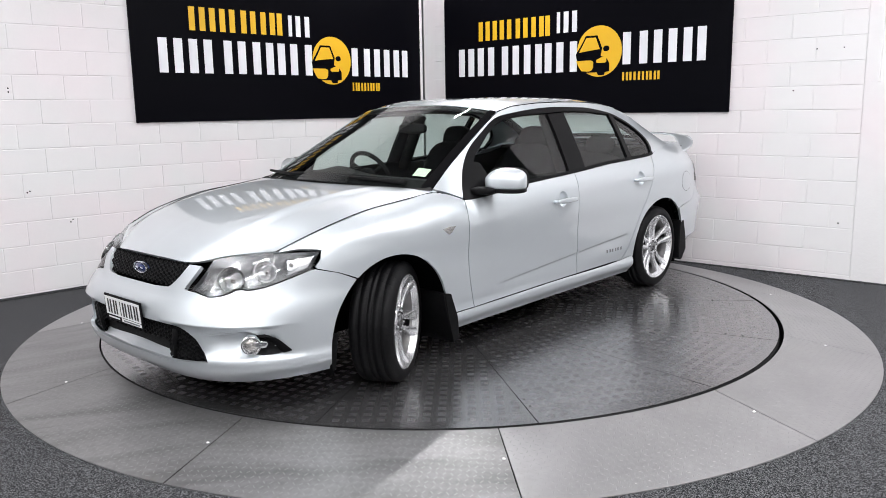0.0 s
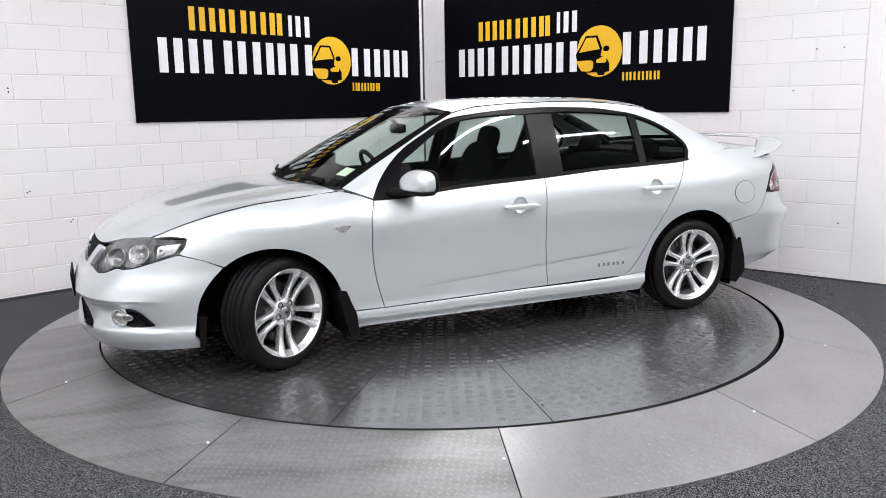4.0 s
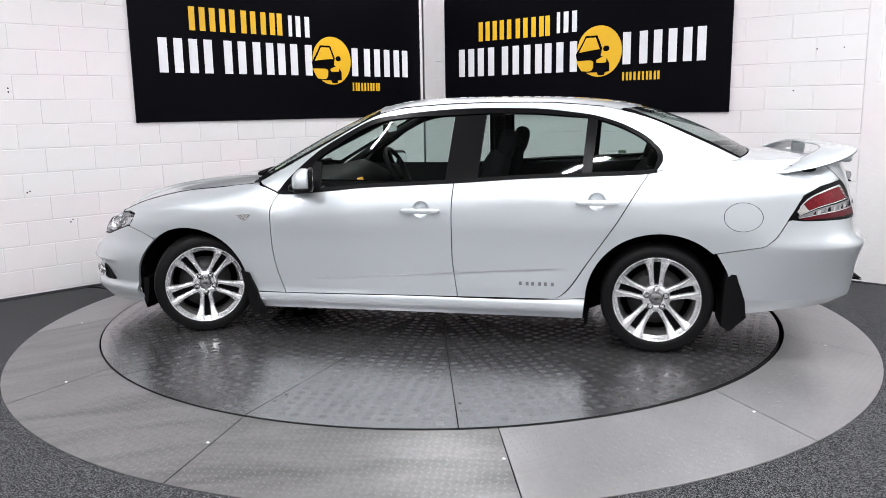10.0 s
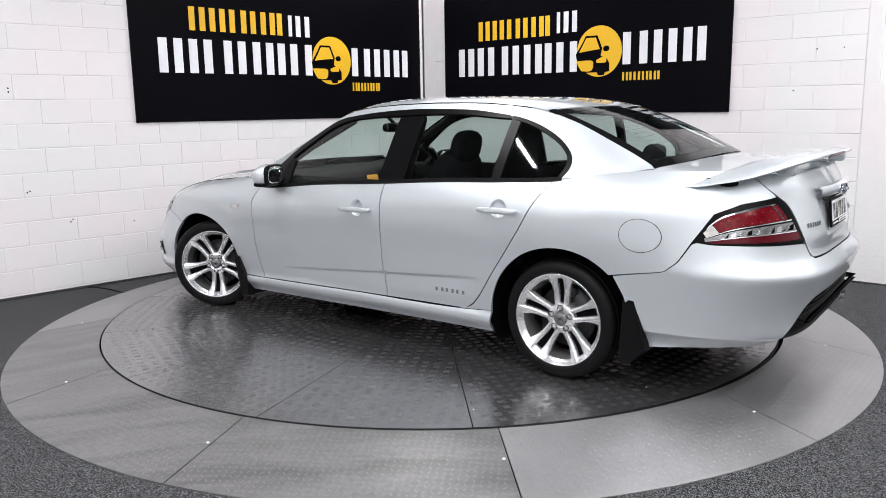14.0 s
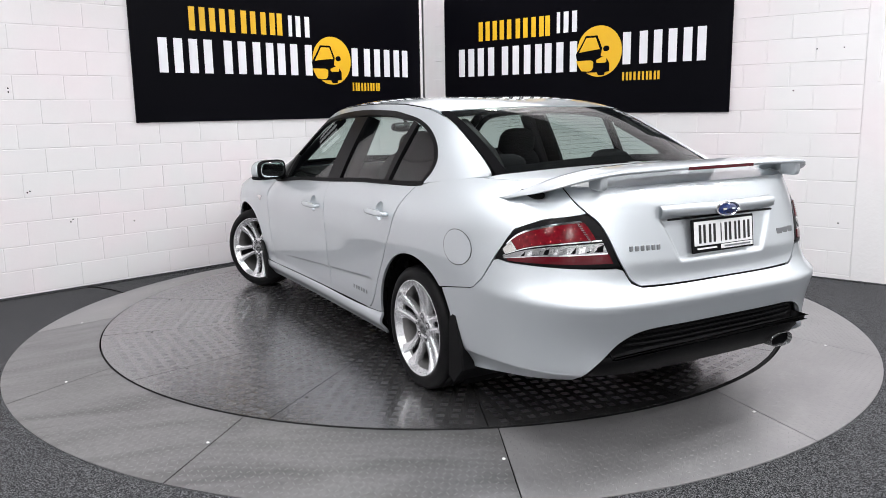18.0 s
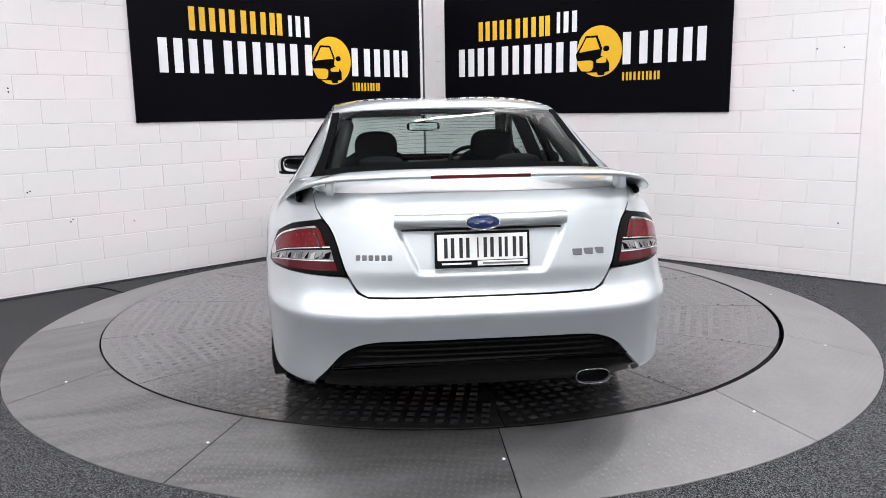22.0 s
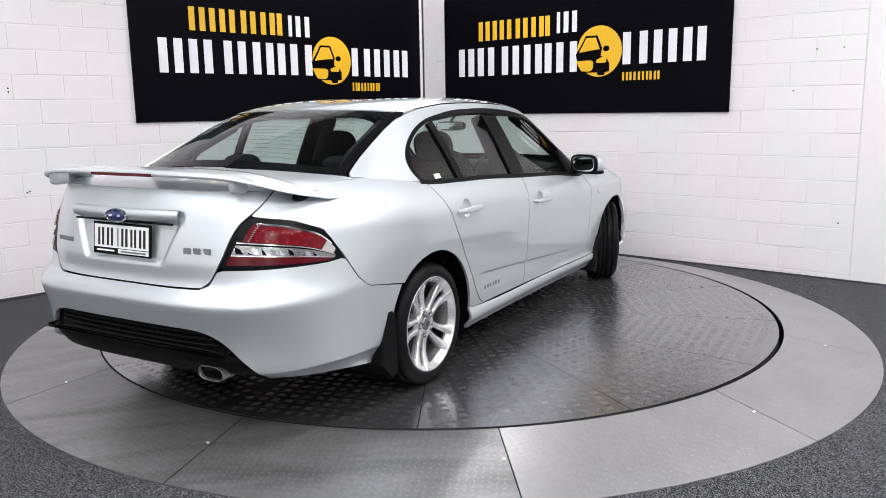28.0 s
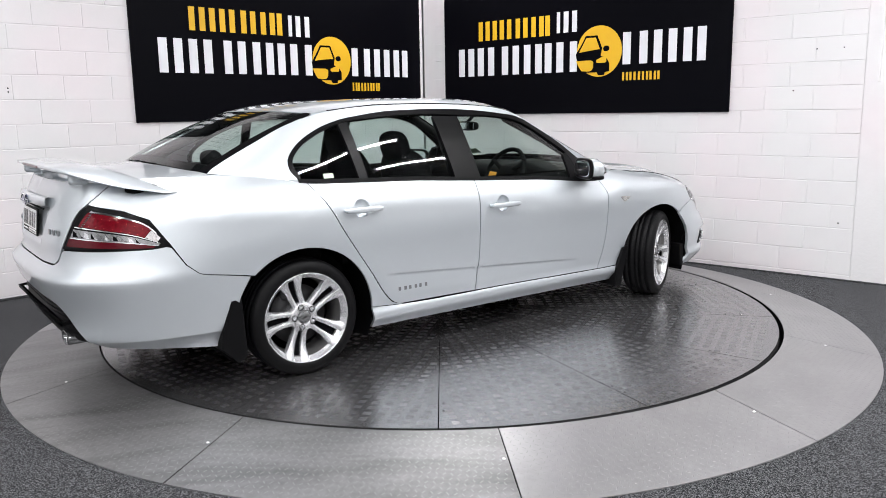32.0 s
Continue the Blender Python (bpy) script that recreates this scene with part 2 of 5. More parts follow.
def outline(*lines, step=.02):
    """A closed ring of points out of lines that follow one another; (line, True) is rounded."""
    ring = []
    for ln in lines:
        pts, soft = ln if isinstance(ln, tuple) else (ln, False)
        size = sum(math.dist(a, b) for a, b in zip(pts[:-1], pts[1:]))
        q = resample(pts, max(2, int(size / step) + 2), soft)
        for p in q:
            if not ring or math.dist(p, ring[-1]) > .0015:
                ring.append(tuple(p))
    if math.dist(ring[0], ring[-1]) < .0015:
        ring.pop()
    return ring


def sheet(ring, where, step=.024, depth=.014, lift=0.0, lines=(), holes=()):
    """A panel of the left side inside a ring of (way, height), with a turned-in edge: points, faces."""
    r = np.array(ring)
    lo, hi = r.min(0), r.max(0)
    X, Z = np.meshgrid(np.arange(lo[0] + step * .37, hi[0], step), np.arange(lo[1] + step * .41, hi[1], step), indexing="ij")
    g = np.stack([X.ravel(), Z.ravel()], 1)
    a, b = r, np.roll(r, -1, 0)
    cross = np.zeros(len(g), int)
    near = np.full(len(g), 9.0)
    for p, q in zip(a, b):
        up = (p[1] > g[:, 1]) != (q[1] > g[:, 1])
        with np.errstate(divide="ignore", invalid="ignore"):
            xi = p[0] + (g[:, 1] - p[1]) * (q[0] - p[0]) / (q[1] - p[1])
        cross += up & (g[:, 0] < xi)
        d = q - p
        t = np.clip(((g - p) @ d) / max(d @ d, 1e-12), 0, 1)
        near = np.minimum(near, np.linalg.norm(g - (p + t[:, None] * d), axis=1))
    keep = (cross % 2 == 1) & (near > step * .45)
    for ln in lines:
        q = resample(ln, int(math.dist(ln[0], ln[-1]) / .01))
        for dz in (.014, .004, 0, -.004, -.008, -.012, -.02):
            keep[:len(X.ravel())] &= np.abs(g[:len(X.ravel()), 1] - np.interp(-g[:len(X.ravel()), 0], -q[:, 0], q[:, 1], 9, 9) - dz) > .006
            g = np.concatenate([g, q + (0, dz)])
            keep = np.concatenate([keep, np.ones(len(q), bool)])
    for s0, z0, rad in holes:
        keep &= np.hypot(g[:, 0] - s0, g[:, 1] - z0) > rad + .006
        th = np.linspace(0, 2 * math.pi, 40, endpoint=False)
        g = np.concatenate([g, np.stack([s0 + rad * np.cos(th), z0 + rad * np.sin(th)], 1)])
        keep = np.concatenate([keep, np.ones(40, bool)])
    g = g[keep]
    pts2 = [Vector(p) for p in r] + [Vector(p) for p in g]
    v, e, f, *_ = mathutils.geometry.delaunay_2d_cdt(pts2, [], [list(range(len(r)))], 1, 1e-6)
    uv = np.array([tuple(p) for p in v])

    def at(q):
        return where(q)

    def normal(q):
        h = .004
        n = np.cross(at(q + (h, 0)) - at(q - (h, 0)), at(q + (0, h)) - at(q - (0, h)))
        n /= np.maximum(np.linalg.norm(n, axis=1, keepdims=True), 1e-9)
        p = at(q)
        out = np.stack([np.where(np.abs(p[:, 0]) > 1.2, p[:, 0] - np.sign(p[:, 0]) * 1.2, 0), p[:, 1], 0 * p[:, 0]], 1)
        return n * np.where((n * out).sum(1) < 0, -1, 1)[:, None]
    P = at(uv) + normal(uv) * lift
    tri = []
    for t in f:
        mid = uv[list(t)].mean(0)
        if any(math.hypot(mid[0] - s0, mid[1] - z0) < rad * .985 for s0, z0, rad in holes):
            continue
        n = np.cross(P[t[1]] - P[t[0]], P[t[2]] - P[t[0]])
        c = P[list(t)].mean(0) * (1, 1, 0) - (np.clip(P[list(t)].mean(0)[0], -1.2, 1.2), 0, 0)
        tri.append(tuple(t) if n @ c > 0 else tuple(t)[::-1])
    data = [(P, tri)]
    if depth:
        q = r
        E = at(q) + normal(q) * lift
        B = E - normal(q) * depth
        k = np.stack([E, B], 1)
        k = np.concatenate([k, k[:1]])
        data.append(grid(k))
    return join(*data)


def eased(P, nu, nv):
    """A grid of points laid on one smooth surface of low order, so that reflections run unbroken."""
    m, n = P.shape[:2]
    u, v = np.meshgrid(np.linspace(-1, 1, m), np.linspace(-1, 1, n), indexing="ij")
    A = np.stack([(u ** i * v ** j).ravel() for i in range(nu + 1) for j in range(nv + 1)], 1)
    k = np.linalg.lstsq(A, P.reshape(-1, 3), rcond=None)[0]
    return (A @ k).reshape(P.shape)


def flipped(data):
    return [(p[0], -p[1], p[2]) for p in data[0]], [tuple(f)[::-1] for f in data[1]]


def sided(data, sy):
    return data if sy > 0 else flipped(data)


def both(data):
    """A half and its mirror image, made one along the middle."""
    pts, faces = [tuple(map(float, p)) for p in data[0]], list(data[1])
    n = len(pts)
    other, spare = {}, []
    for i, p in enumerate(pts):
        if abs(p[1]) < 2e-4:
            other[i] = i
        else:
            other[i] = n + len(spare)
            spare.append((p[0], -p[1], p[2]))
    return pts + spare, faces + [tuple(other[i] for i in f)[::-1] for f in faces]


# ---- the room ----
FLOOR = -.095
LEFT, RIGHT = radians(43.37), radians(-40.08)
DL, DR = 2.989, 2.939
CORNER = (-.151, 3.969)
TOP = 4.3


def wall_pose(ang, d):
    """Along the wall, away from the room, up."""
    n = Vector((-math.sin(ang), math.cos(ang), 0))
    t = Vector((math.cos(ang), math.sin(ang), 0))
    m = Matrix.Identity(4)
    for i, v in enumerate((t, n, Vector((0, 0, 1)))):
        m[0][i], m[1][i], m[2][i] = v
    m.translation = n * d
    return m


block_full = None


def block_wall(name, ang, d, u0, u1, z_line, phase, label):
    """A painted block wall: a slab with its joints, and every block that the light can pick out."""
    m = wall_pose(ang, d)
    wall = part(name, box(u0, u1, .0018, .2, FLOOR - .1, TOP), MORTAR, None, "", False, m)
    tagged(wall, label, "wall", "", "structure")
    global block_full
    if block_full is None:
        block_full = part("block", box(-.1965, .1965, -.09, .0015, -.0965, .0965, .0022), BLOCK, wall, "", False)
        first = block_full
    else:
        first = None
    rows = range(-1, 15)
    made = 0
    for k in rows:
        z = z_line + .2 * k + .1
        off = phase + (.2 if k % 2 else 0)
        j = math.ceil((u0 - off) / .4)
        while off + .4 * j < u1 + .2:
            u = off + .4 * j + .2
            j += 1
            lo, hi = max(u - .2, u0), min(u + .2, u1)
            if hi - lo < .03:
                continue
            at = Matrix.Translation(((lo + hi) / 2, .088 + .0012 * math.sin(7 * u + 13 * k), z)) @ Matrix.Diagonal(((hi - lo - .005) / .395, 1, 1, 1))
            if first is not None:
                first.matrix_basis, first = at, None
            else:
                again("block", block_full, wall, at)
            made += 1
    return wall


def room():
    block_wall("wall_left", LEFT, DL, -4.6, 2.60, .137 - .2, -1.9, "white painted concrete block wall")
    block_wall("wall_right", RIGHT, DR, -2.66, 2.10, .154 - .2, .712, "white painted concrete block wall")
    mr = wall_pose(RIGHT, DR)
    col = part("wall_pillar", join(box(2.102, 2.95, -.006, .2, FLOOR - .1, 1.575, .004), box(2.102, 2.205, -.006, .2, 1.575, TOP, .004), box(2.205, 2.95, .05, .2, 1.575, TOP, .004)), PLASTER, None, "", False, mr)
    tagged(col, "rough white plastered pillar at the end of the block wall", "wall", "", "structure")
    # small rawl holes left in the blocks
    for wname, m, spots in (("L", wall_pose(LEFT, DL), [(-1.93, 1.63), (-1.93, 1.6), (-1.87, .78), (-1.85, .79), (-1.55, .50), (-1.53, .52), (-1.0, .45)]),
                            ("R", mr, [(1.98, .40), (2.16, .48), (1.93, 1.86), (1.72, 1.86), (1.55, 1.52)])):
        for u, z in spots:
            h = part("screw_hole", lathe([(-.004, .0), (-.004, .005), (-.001, .0065)], 10, "y"), BLACK, None, "", True, m @ Matrix.Translation((u, -.001, z)))
            tagged(h, "small dark screw hole in the white wall", "hole", "screw holes in the wall")
    floor = part("floor", box(-7.5, 7.5, -11, 7, FLOOR - .1, FLOOR), CARPET, None, "", False)
    tagged(floor, "dark grey speckled carpet floor", "floor", "", "structure")
    for name, ang, d, u0, u1, high in (("carpet_edge_left", LEFT, DL, -4.6, 2.6, .022), ("carpet_edge_right", RIGHT, DR, -2.66, 2.95, .016)):
        e = part(name, box(u0, u1, -.016, -.008, FLOOR, FLOOR + high, .003), CARPET, None, "", False, wall_pose(ang, d))
        tagged(e, "dark carpet edge turned up against the wall", "carpet edge", "", "structure")
    ceil = part("ceiling", box(-7.5, 7.5, -11, 7, TOP, TOP + .1), ROOFING, None, "", False)
    tagged(ceil, "plain dark grey showroom ceiling", "ceiling", "", "structure")
    # unseen white walls, added to send light back onto the car's sides
    for name, b in (("wall_back", (-7.5, 7.5, -11.2, -11)), ("wall_far", (-7.5, 7.5, 7, 7.2)), ("wall_side_left", (-7.7, -7.5, -11, 7)), ("wall_side_right", (7.5, 7.7, -11, 7))):
        w = part(name, box(*b, FLOOR - .1, TOP), WHITE, None, "", False)
        tagged(w, "unseen white wall added to close the room and bounce light", "wall", "", "structure")
    # a power lead on the carpet by the wall
    way = resample([(-4.3, .3), (-3.69, .80), (-3.33, 1.10), (-3.1, 1.16), (-2.92, 1.08), (-2.71, .92), (-2.58, .78)], 30)
    lead = part("power_lead", tube([(x, y, FLOOR + .006) for x, y in way], .006, 8), BLACK)
    tagged(lead, "thin black power lead lying on the dark carpet", "cable")


def ceiling_lights():
    body_, lens_ = box(-.8, .8, -.05, .05, -.05, 0, .008), box(-.77, .77, -.024, .024, -.066, -.048, .006)
    first = None
    for x, y, turn in TUBES:
        at = pose(x, y, CEILING, 0, 0, turn)
        if first is None:
            first = empty("ceiling_light", at)
            part("housing", body_, HOUSING, first, "", False)
            part("diffuser", lens_, GLOW, first, "glowing white diffuser", False)
            tagged(first, "white batten light with a long glowing tube", "ceiling light", "ceiling lights")
        else:
            copy_thing(first, at)
        lamp = bpy.data.lights.new("tube_lamp", "AREA")
        lamp.shape, lamp.size, lamp.size_y, lamp.energy, lamp.color = "RECTANGLE", 1.54, .05, WATTS, (.982, .977, 1)
        ob = new("tube_lamp", lamp)
        ob.matrix_basis = at @ Matrix.Translation((0, 0, -.07))


def sign(ang, d, u0, u1, z0, z1, disc, words):
    """A black sign board on a block wall with rows of plain bars and a round emblem."""
    s = empty("wall_sign", wall_pose(ang, d))
    tagged(s, "large black sign board with white and gold marks", "sign", "wall signs")
    part("board", box(u0, u1, -.022, -.004, z0, z1, .0015), SIGN, s, "", False)

    def upright(a, b, lo, hi, mat):
        part("bar", box(a, b, -.0255, -.0215, lo, hi), mat, s, "", False)
    for mat, a, b, lo, hi, widths in words:
        total = sum(widths) + .22 * (len(widths) - 1)
        k = (b - a) / total
        x = a
        for w in widths:
            w *= k
            t = min(.078 * (hi - lo) / .3 * 1.05, w * .5)
            if w <= t * 1.6:
                upright(x, x + w, lo, hi, mat)
            else:
                upright(x, x + t, lo, hi, mat)
                upright(x + w - t, x + w, lo, hi, mat)
                if w > 1.2 * k:
                    upright(x + w / 2 - t / 2, x + w / 2 + t / 2, lo, hi, mat)
            x += w + .22 * k
    u, z, r = disc
    part("emblem_disc", moved(lathe([(-.026, 0), (-.026, r), (-.0215, r)], 56, "y"), Matrix.Translation((u, 0, z))), GOLD, s, "round gold emblem", False)
    k = r / .25

    def panel(ring, mat, y, rounded_=True):
        q = resample([*ring, ring[0]], 40, rounded_)[:-1] if rounded_ else np.array(ring)
        n = len(q)
        pts = [(u + a * k, y, z + b * k) for a, b in q] + [(u + a * k, y + .004, z + b * k) for a, b in q]
        part("emblem_panel", (pts, [tuple(range(n))] + [(m_, m_ + n, (m_ + 1) % n + n, (m_ + 1) % n) for m_ in range(n)]), mat, s, "", False)
    panel([(-.262, -.02), (.02, -.045), (.09, -.075), (.118, -.12), (.118, -.20), (.07, -.205), (.06, -.235), (-.005, -.235), (-.02, -.205), (-.16, -.205), (-.20, -.16), (-.255, -.06)], SIGN, -.0295, False)
    panel([(-.262, -.02), (-.19, .085), (-.15, .155), (-.02, .155), (.035, .03), (.02, -.045), (-.2, -.05)], SIGN, -.0295, False)
    panel([(-.225, -.005), (-.17, .085), (-.14, .135), (-.035, .135), (.012, .02), (-.10, .01)], GOLD, -.0325, False)
    panel([(-.255, -.085), (-.10, -.085), (-.06, -.105), (-.065, -.16), (-.08, -.185), (-.185, -.19), (-.215, -.16)], GOLD, -.0325)
    panel([(-.025, -.085), (.055, -.058), (.085, -.06), (.085, -.105), (.04, -.115), (-.025, -.105)], GOLD, -.0325)
    panel([(.045, .03), (.075, .05), (.105, .045), (.115, .02), (.095, -.002), (.06, .0)], SIGN, -.0295)
    return s


# ---- the turntable ----
R_DISC, R_GAP, R_OUT, Z_OUT = 2.304, 2.328, 2.866, FLOOR + .004
RING_AT = (.010, .010)
AXIS = (.0693, -.0755)


def sector(r0, r1, a0, a1, z0, z1, n=14, thick=.012):
    """A plate between two radii and two angles, sloping from z0 to z1."""
    a = np.linspace(a0, a1, n)
    rows = [(r0, z0 - thick), (r0, z0), (r1, z1), (r1, z1 - thick)]
    P = np.zeros((4, n, 3))
    for i, (r, z) in enumerate(rows):
        P[i] = np.stack([r * np.cos(a), r * np.sin(a), np.full(n, z)], 1)
    pts, f = grid(P, flip=True)
    k = len(pts)
    return pts, f + [(0, n, 2 * n, 3 * n)[::-1], (n - 1, 2 * n - 1, 3 * n - 1, 4 * n - 1)]


def lugs(centres, angles, length, width, height, up):
    """Raised tread marks: low boxes with sloping sides at places and turns; up gives the plate's height."""
    n = len(centres)
    base = np.array([(-1, -1, 0), (1, -1, 0), (1, 1, 0), (-1, 1, 0), (-.8, -.45, 1), (.8, -.45, 1), (.8, .45, 1), (-.8, .45, 1)]) * (length / 2, width / 2, height)
    c, s = np.cos(angles)[:, None], np.sin(angles)[:, None]
    x = base[:, 0] * c - base[:, 1] * s + centres[:, :1]
    y = base[:, 0] * s + base[:, 1] * c + centres[:, 1:2]
    z = base[:, 2] + up(np.hypot(x, y))
    pts = np.stack([x, y, z], 2).reshape(-1, 3)
    face = np.array([(4, 5, 6, 7), (0, 1, 5, 4), (1, 2, 6, 5), (2, 3, 7, 6), (3, 0, 4, 7)])
    faces = (np.arange(n)[:, None, None] * 8 + face).reshape(-1, 4)
    me = bpy.data.meshes.new("tread")
    me.from_pydata(pts.tolist(), [], faces.tolist())
    return me


def turntable():
    disc = empty("turntable")
    tagged(disc, "round turntable of grey steel tread plates", "turntable")
    step = 2 * math.pi / 14
    for k in range(14):
        a = radians(53.2) + k * step
        part("plate", sector(.02, R_DISC, a + .0012, a + step - .0012, 0, 0), STEEL, disc, "", False)
    part("skirt", lathe([(-.02, R_DISC - .003), (-.004, R_DISC + .002), (-.06, R_DISC + .006)], 128, "z"), BLACK, disc, "black rubber rim", True)
    # five-bar tread, laid plate by plate
    cs, an = [], []
    p = .070
    for k in range(14):
        mid = radians(53.2) + (k + .5) * step
        half = step / 2
        e, f = Vector((math.cos(mid), math.sin(mid))), Vector((-math.sin(mid), math.cos(mid)))
        for i in range(3, int(R_DISC / p)):
            for j in range(-int(R_DISC * .25 / p), int(R_DISC * .25 / p) + 1):
                x, y = (i + .5) * p, j * p
                r, t = math.hypot(x, y), math.atan2(y, x)
                if r > R_DISC - .03 or abs(y) > x * math.tan(half) - .028:
                    continue
                odd = (i + j) % 2
                for b in range(5):
                    o = (b - 2) * .0080
                    dx, dy = (o, 0) if odd else (0, o)
                    q = e * (x + dx) + f * (y + dy)
                    cs.append((q.x, q.y))
                    an.append(mid + (math.pi / 2 if odd else 0))
    me = lugs(np.array(cs), np.array(an), .036, .0062, .00022, lambda r: 0 * r)
    me.materials.append(BAR)
    tread = new("tread", me)
    tread.parent = disc
    tagged(tread, "raised steel tread bars", "", "", "stuff")
    bolts = lathe([(.0, .0065), (.003, .006), (.004, .003), (.004, .0)], 10, "z")
    for k in range(14):
        a = radians(53.2) + k * step
        for r in (2.0, 2.1):
            part("bolt", moved(bolts, Matrix.Translation((r * math.cos(a + .012 / r * 2), r * math.sin(a + .024 / r), 0))), ALLOY if k in (3, 9) and r > 2 else STEEL, disc, "", True)
    # the sloping ring round it
    ring = empty("ramp_ring", pose(*RING_AT, 0))
    tagged(ring, "sloping grey steel ramp ring round the turntable", "ramp")
    z_in = -.004
    for k in range(12):
        a = radians(-84) + k * math.pi / 6
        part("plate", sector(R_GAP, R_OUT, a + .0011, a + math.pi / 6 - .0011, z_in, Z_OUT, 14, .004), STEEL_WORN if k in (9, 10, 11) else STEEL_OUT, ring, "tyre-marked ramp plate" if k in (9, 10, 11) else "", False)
    part("base", lathe([(FLOOR, R_GAP - .002), (z_in - .0045, R_GAP - .001), (z_in - .006, R_GAP + .01), (Z_OUT - .014, R_OUT - .01), (FLOOR, R_OUT - .01)], 128, "z"), DARK, ring, "dark frame under the plates", False)
    pit = part("pit", lathe([(FLOOR + .002, 0), (FLOOR + .002, R_GAP)], 96, "z"), DARK, ring, "dark pit under the turntable", False)

    def up(r):
        return z_in + (Z_OUT - z_in) * (r - R_GAP) / (R_OUT - R_GAP) - .0004
    cs, an = [], []
    p = .0315
    for k in range(12):
        mid = radians(-84) + (k + .5) * math.pi / 6
        e, f = Vector((math.cos(mid), math.sin(mid))), Vector((-math.sin(mid), math.cos(mid)))
        for i in range(int(2.2 / p), int(R_OUT / p) + 1):
            for j in range(-26, 27):
                x, y = i * p, j * p
                r, t = math.hypot(x, y), math.atan2(y, x)
                if not R_GAP + .02 < r < R_OUT - .02 or abs(t) > math.pi / 12 - .007:
                    continue
                q = e * x + f * y
                cs.append((q.x, q.y))
                an.append(mid + (.7 if (i + j) % 2 else -.7))
    me = lugs(np.array(cs), np.array(an), .0205, .0058, .0006, up)
    me.materials.append(BAR_OUT)
    tread = new("tread", me)
    tread.parent = ring
    tagged(tread, "raised steel tread marks", "", "", "stuff")
    for k in range(12):
        a = radians(-84) + k * math.pi / 6
        for r, da in ((2.56, -.008),):
            b = a + da
            part("bolt", moved(lathe([(.0, .008), (.003, .0072), (.0045, .004), (.0045, .0)], 12, "z"), Matrix.Translation((r * math.cos(b), r * math.sin(b), float(up(r))))), PLATE, ring, "", True)
    return disc


# ---- the car: shapes of its body ----
def curve(pts):
    """A smooth function through (x, value) pairs, level beyond its ends."""
    q = np.array(sorted(pts), float)
    xs, vs = q[:, 0], q[:, 1:]
    d = np.diff(vs, axis=0) / np.diff(xs)[:, None]
    m = np.vstack([d[:1], (d[1:] + d[:-1]) / 2, d[-1:]])
    same = np.vstack([d[:1] * 0 + 1, d[1:] * d[:-1], d[:1] * 0 + 1]) <= 0
    m[same] = 0

    def f(x):
        x = np.clip(np.asarray(x, float), xs[0], xs[-1])
        i = np.clip(np.searchsorted(xs, x) - 1, 0, len(xs) - 2)
        h = xs[i + 1] - xs[i]
        t = ((x - xs[i]) / h)[..., None]
        h = h[..., None]
        v = vs[i] * (1 + 2 * t) * (1 - t) ** 2 + m[i] * h * t * (1 - t) ** 2 + vs[i + 1] * t * t * (3 - 2 * t) + m[i + 1] * h * t * t * (t - 1)
        return v[..., 0] if v.shape[-1] == 1 else v
    return f


def along(x, y):
    """Way along the car's side: x between the corners, then the angle round them."""
    y = abs(y)
    if x > 1.2:
        return 1.2 + math.atan2(x - 1.2, y)
    if x < -1.2:
        return -1.2 - math.atan2(-1.2 - x, y)
    return x


NOSE, TAIL = 1.2 + math.pi / 2, -1.2 - math.pi / 2
front_x = curve([(.15, 2.38), (.20, 2.44), (.25, 2.47), (.33, 2.475), (.42, 2.48), (.52, 2.465), (.58, 2.42), (.66, 2.385), (.72, 2.345), (.78, 2.28)])
rear_x = curve([(.26, 2.46), (.30, 2.53), (.345, 2.578), (.40, 2.575), (.50, 2.586), (.60, 2.615), (.632, 2.624), (.648, 2.612), (.68, 2.575), (.80, 2.565), (.94, 2.54), (1.02, 2.52), (1.10, 2.48)])
front_n = curve([(.2, 3.7), (.4, 3.7), (.6, 3.3), (.77, 3.05)])
rear_n = curve([(.3, 4.3), (.6, 4.3), (.78, 3.7), (1.0, 3.3)])
girth = curve([(.15, .915), (.19, .935), (.243, .979), (.275, .980), (.30, .970), (.36, .977), (.48, .986), (.62, .992), (.75, 1.0), (.85, .998), (1.1, .99)])
half_width = curve([(-2.8, .93), (-1.42, .932), (-.7, .921), (0, .916), (.7, .922), (1.42, .935), (2.8, .93)])
SHOULDER = [(2.345, 0, .725), (2.335, .2, .722), (2.315, .39, .718), (2.2, .58, .745), (2.076, .72, .768), (1.886, .765, .838), (1.59, .785, .908),
            (1.3, .792, .94), (1.08, .800, .962), (.96, .834, .938), (.87, .862, .906), (.31, .868, .95), (-.24, .868, .98), (-.7, .862, 1.01),
            (-1.04, .855, 1.022), (-1.39, .838, 1.04), (-1.6, .806, 1.078), (-1.85, .752, 1.098), (-2.1, .70, 1.10), (-2.33, .635, 1.09), (-2.43, .5, 1.088), (-2.47, .25, 1.09), (-2.475, 0, 1.09)]


roll_depth = curve([(-2.8, .2), (-1.7, .2), (-1.0, .155), (0, .15), (1.1, .15), (1.9, .10), (2.8, .10)])


def away(x, y):
    return math.hypot(max(abs(x) - 1.2, 0), y)


shoulder = curve([(along(x, y), away(x, y), z) for x, y, z in SHOULDER])


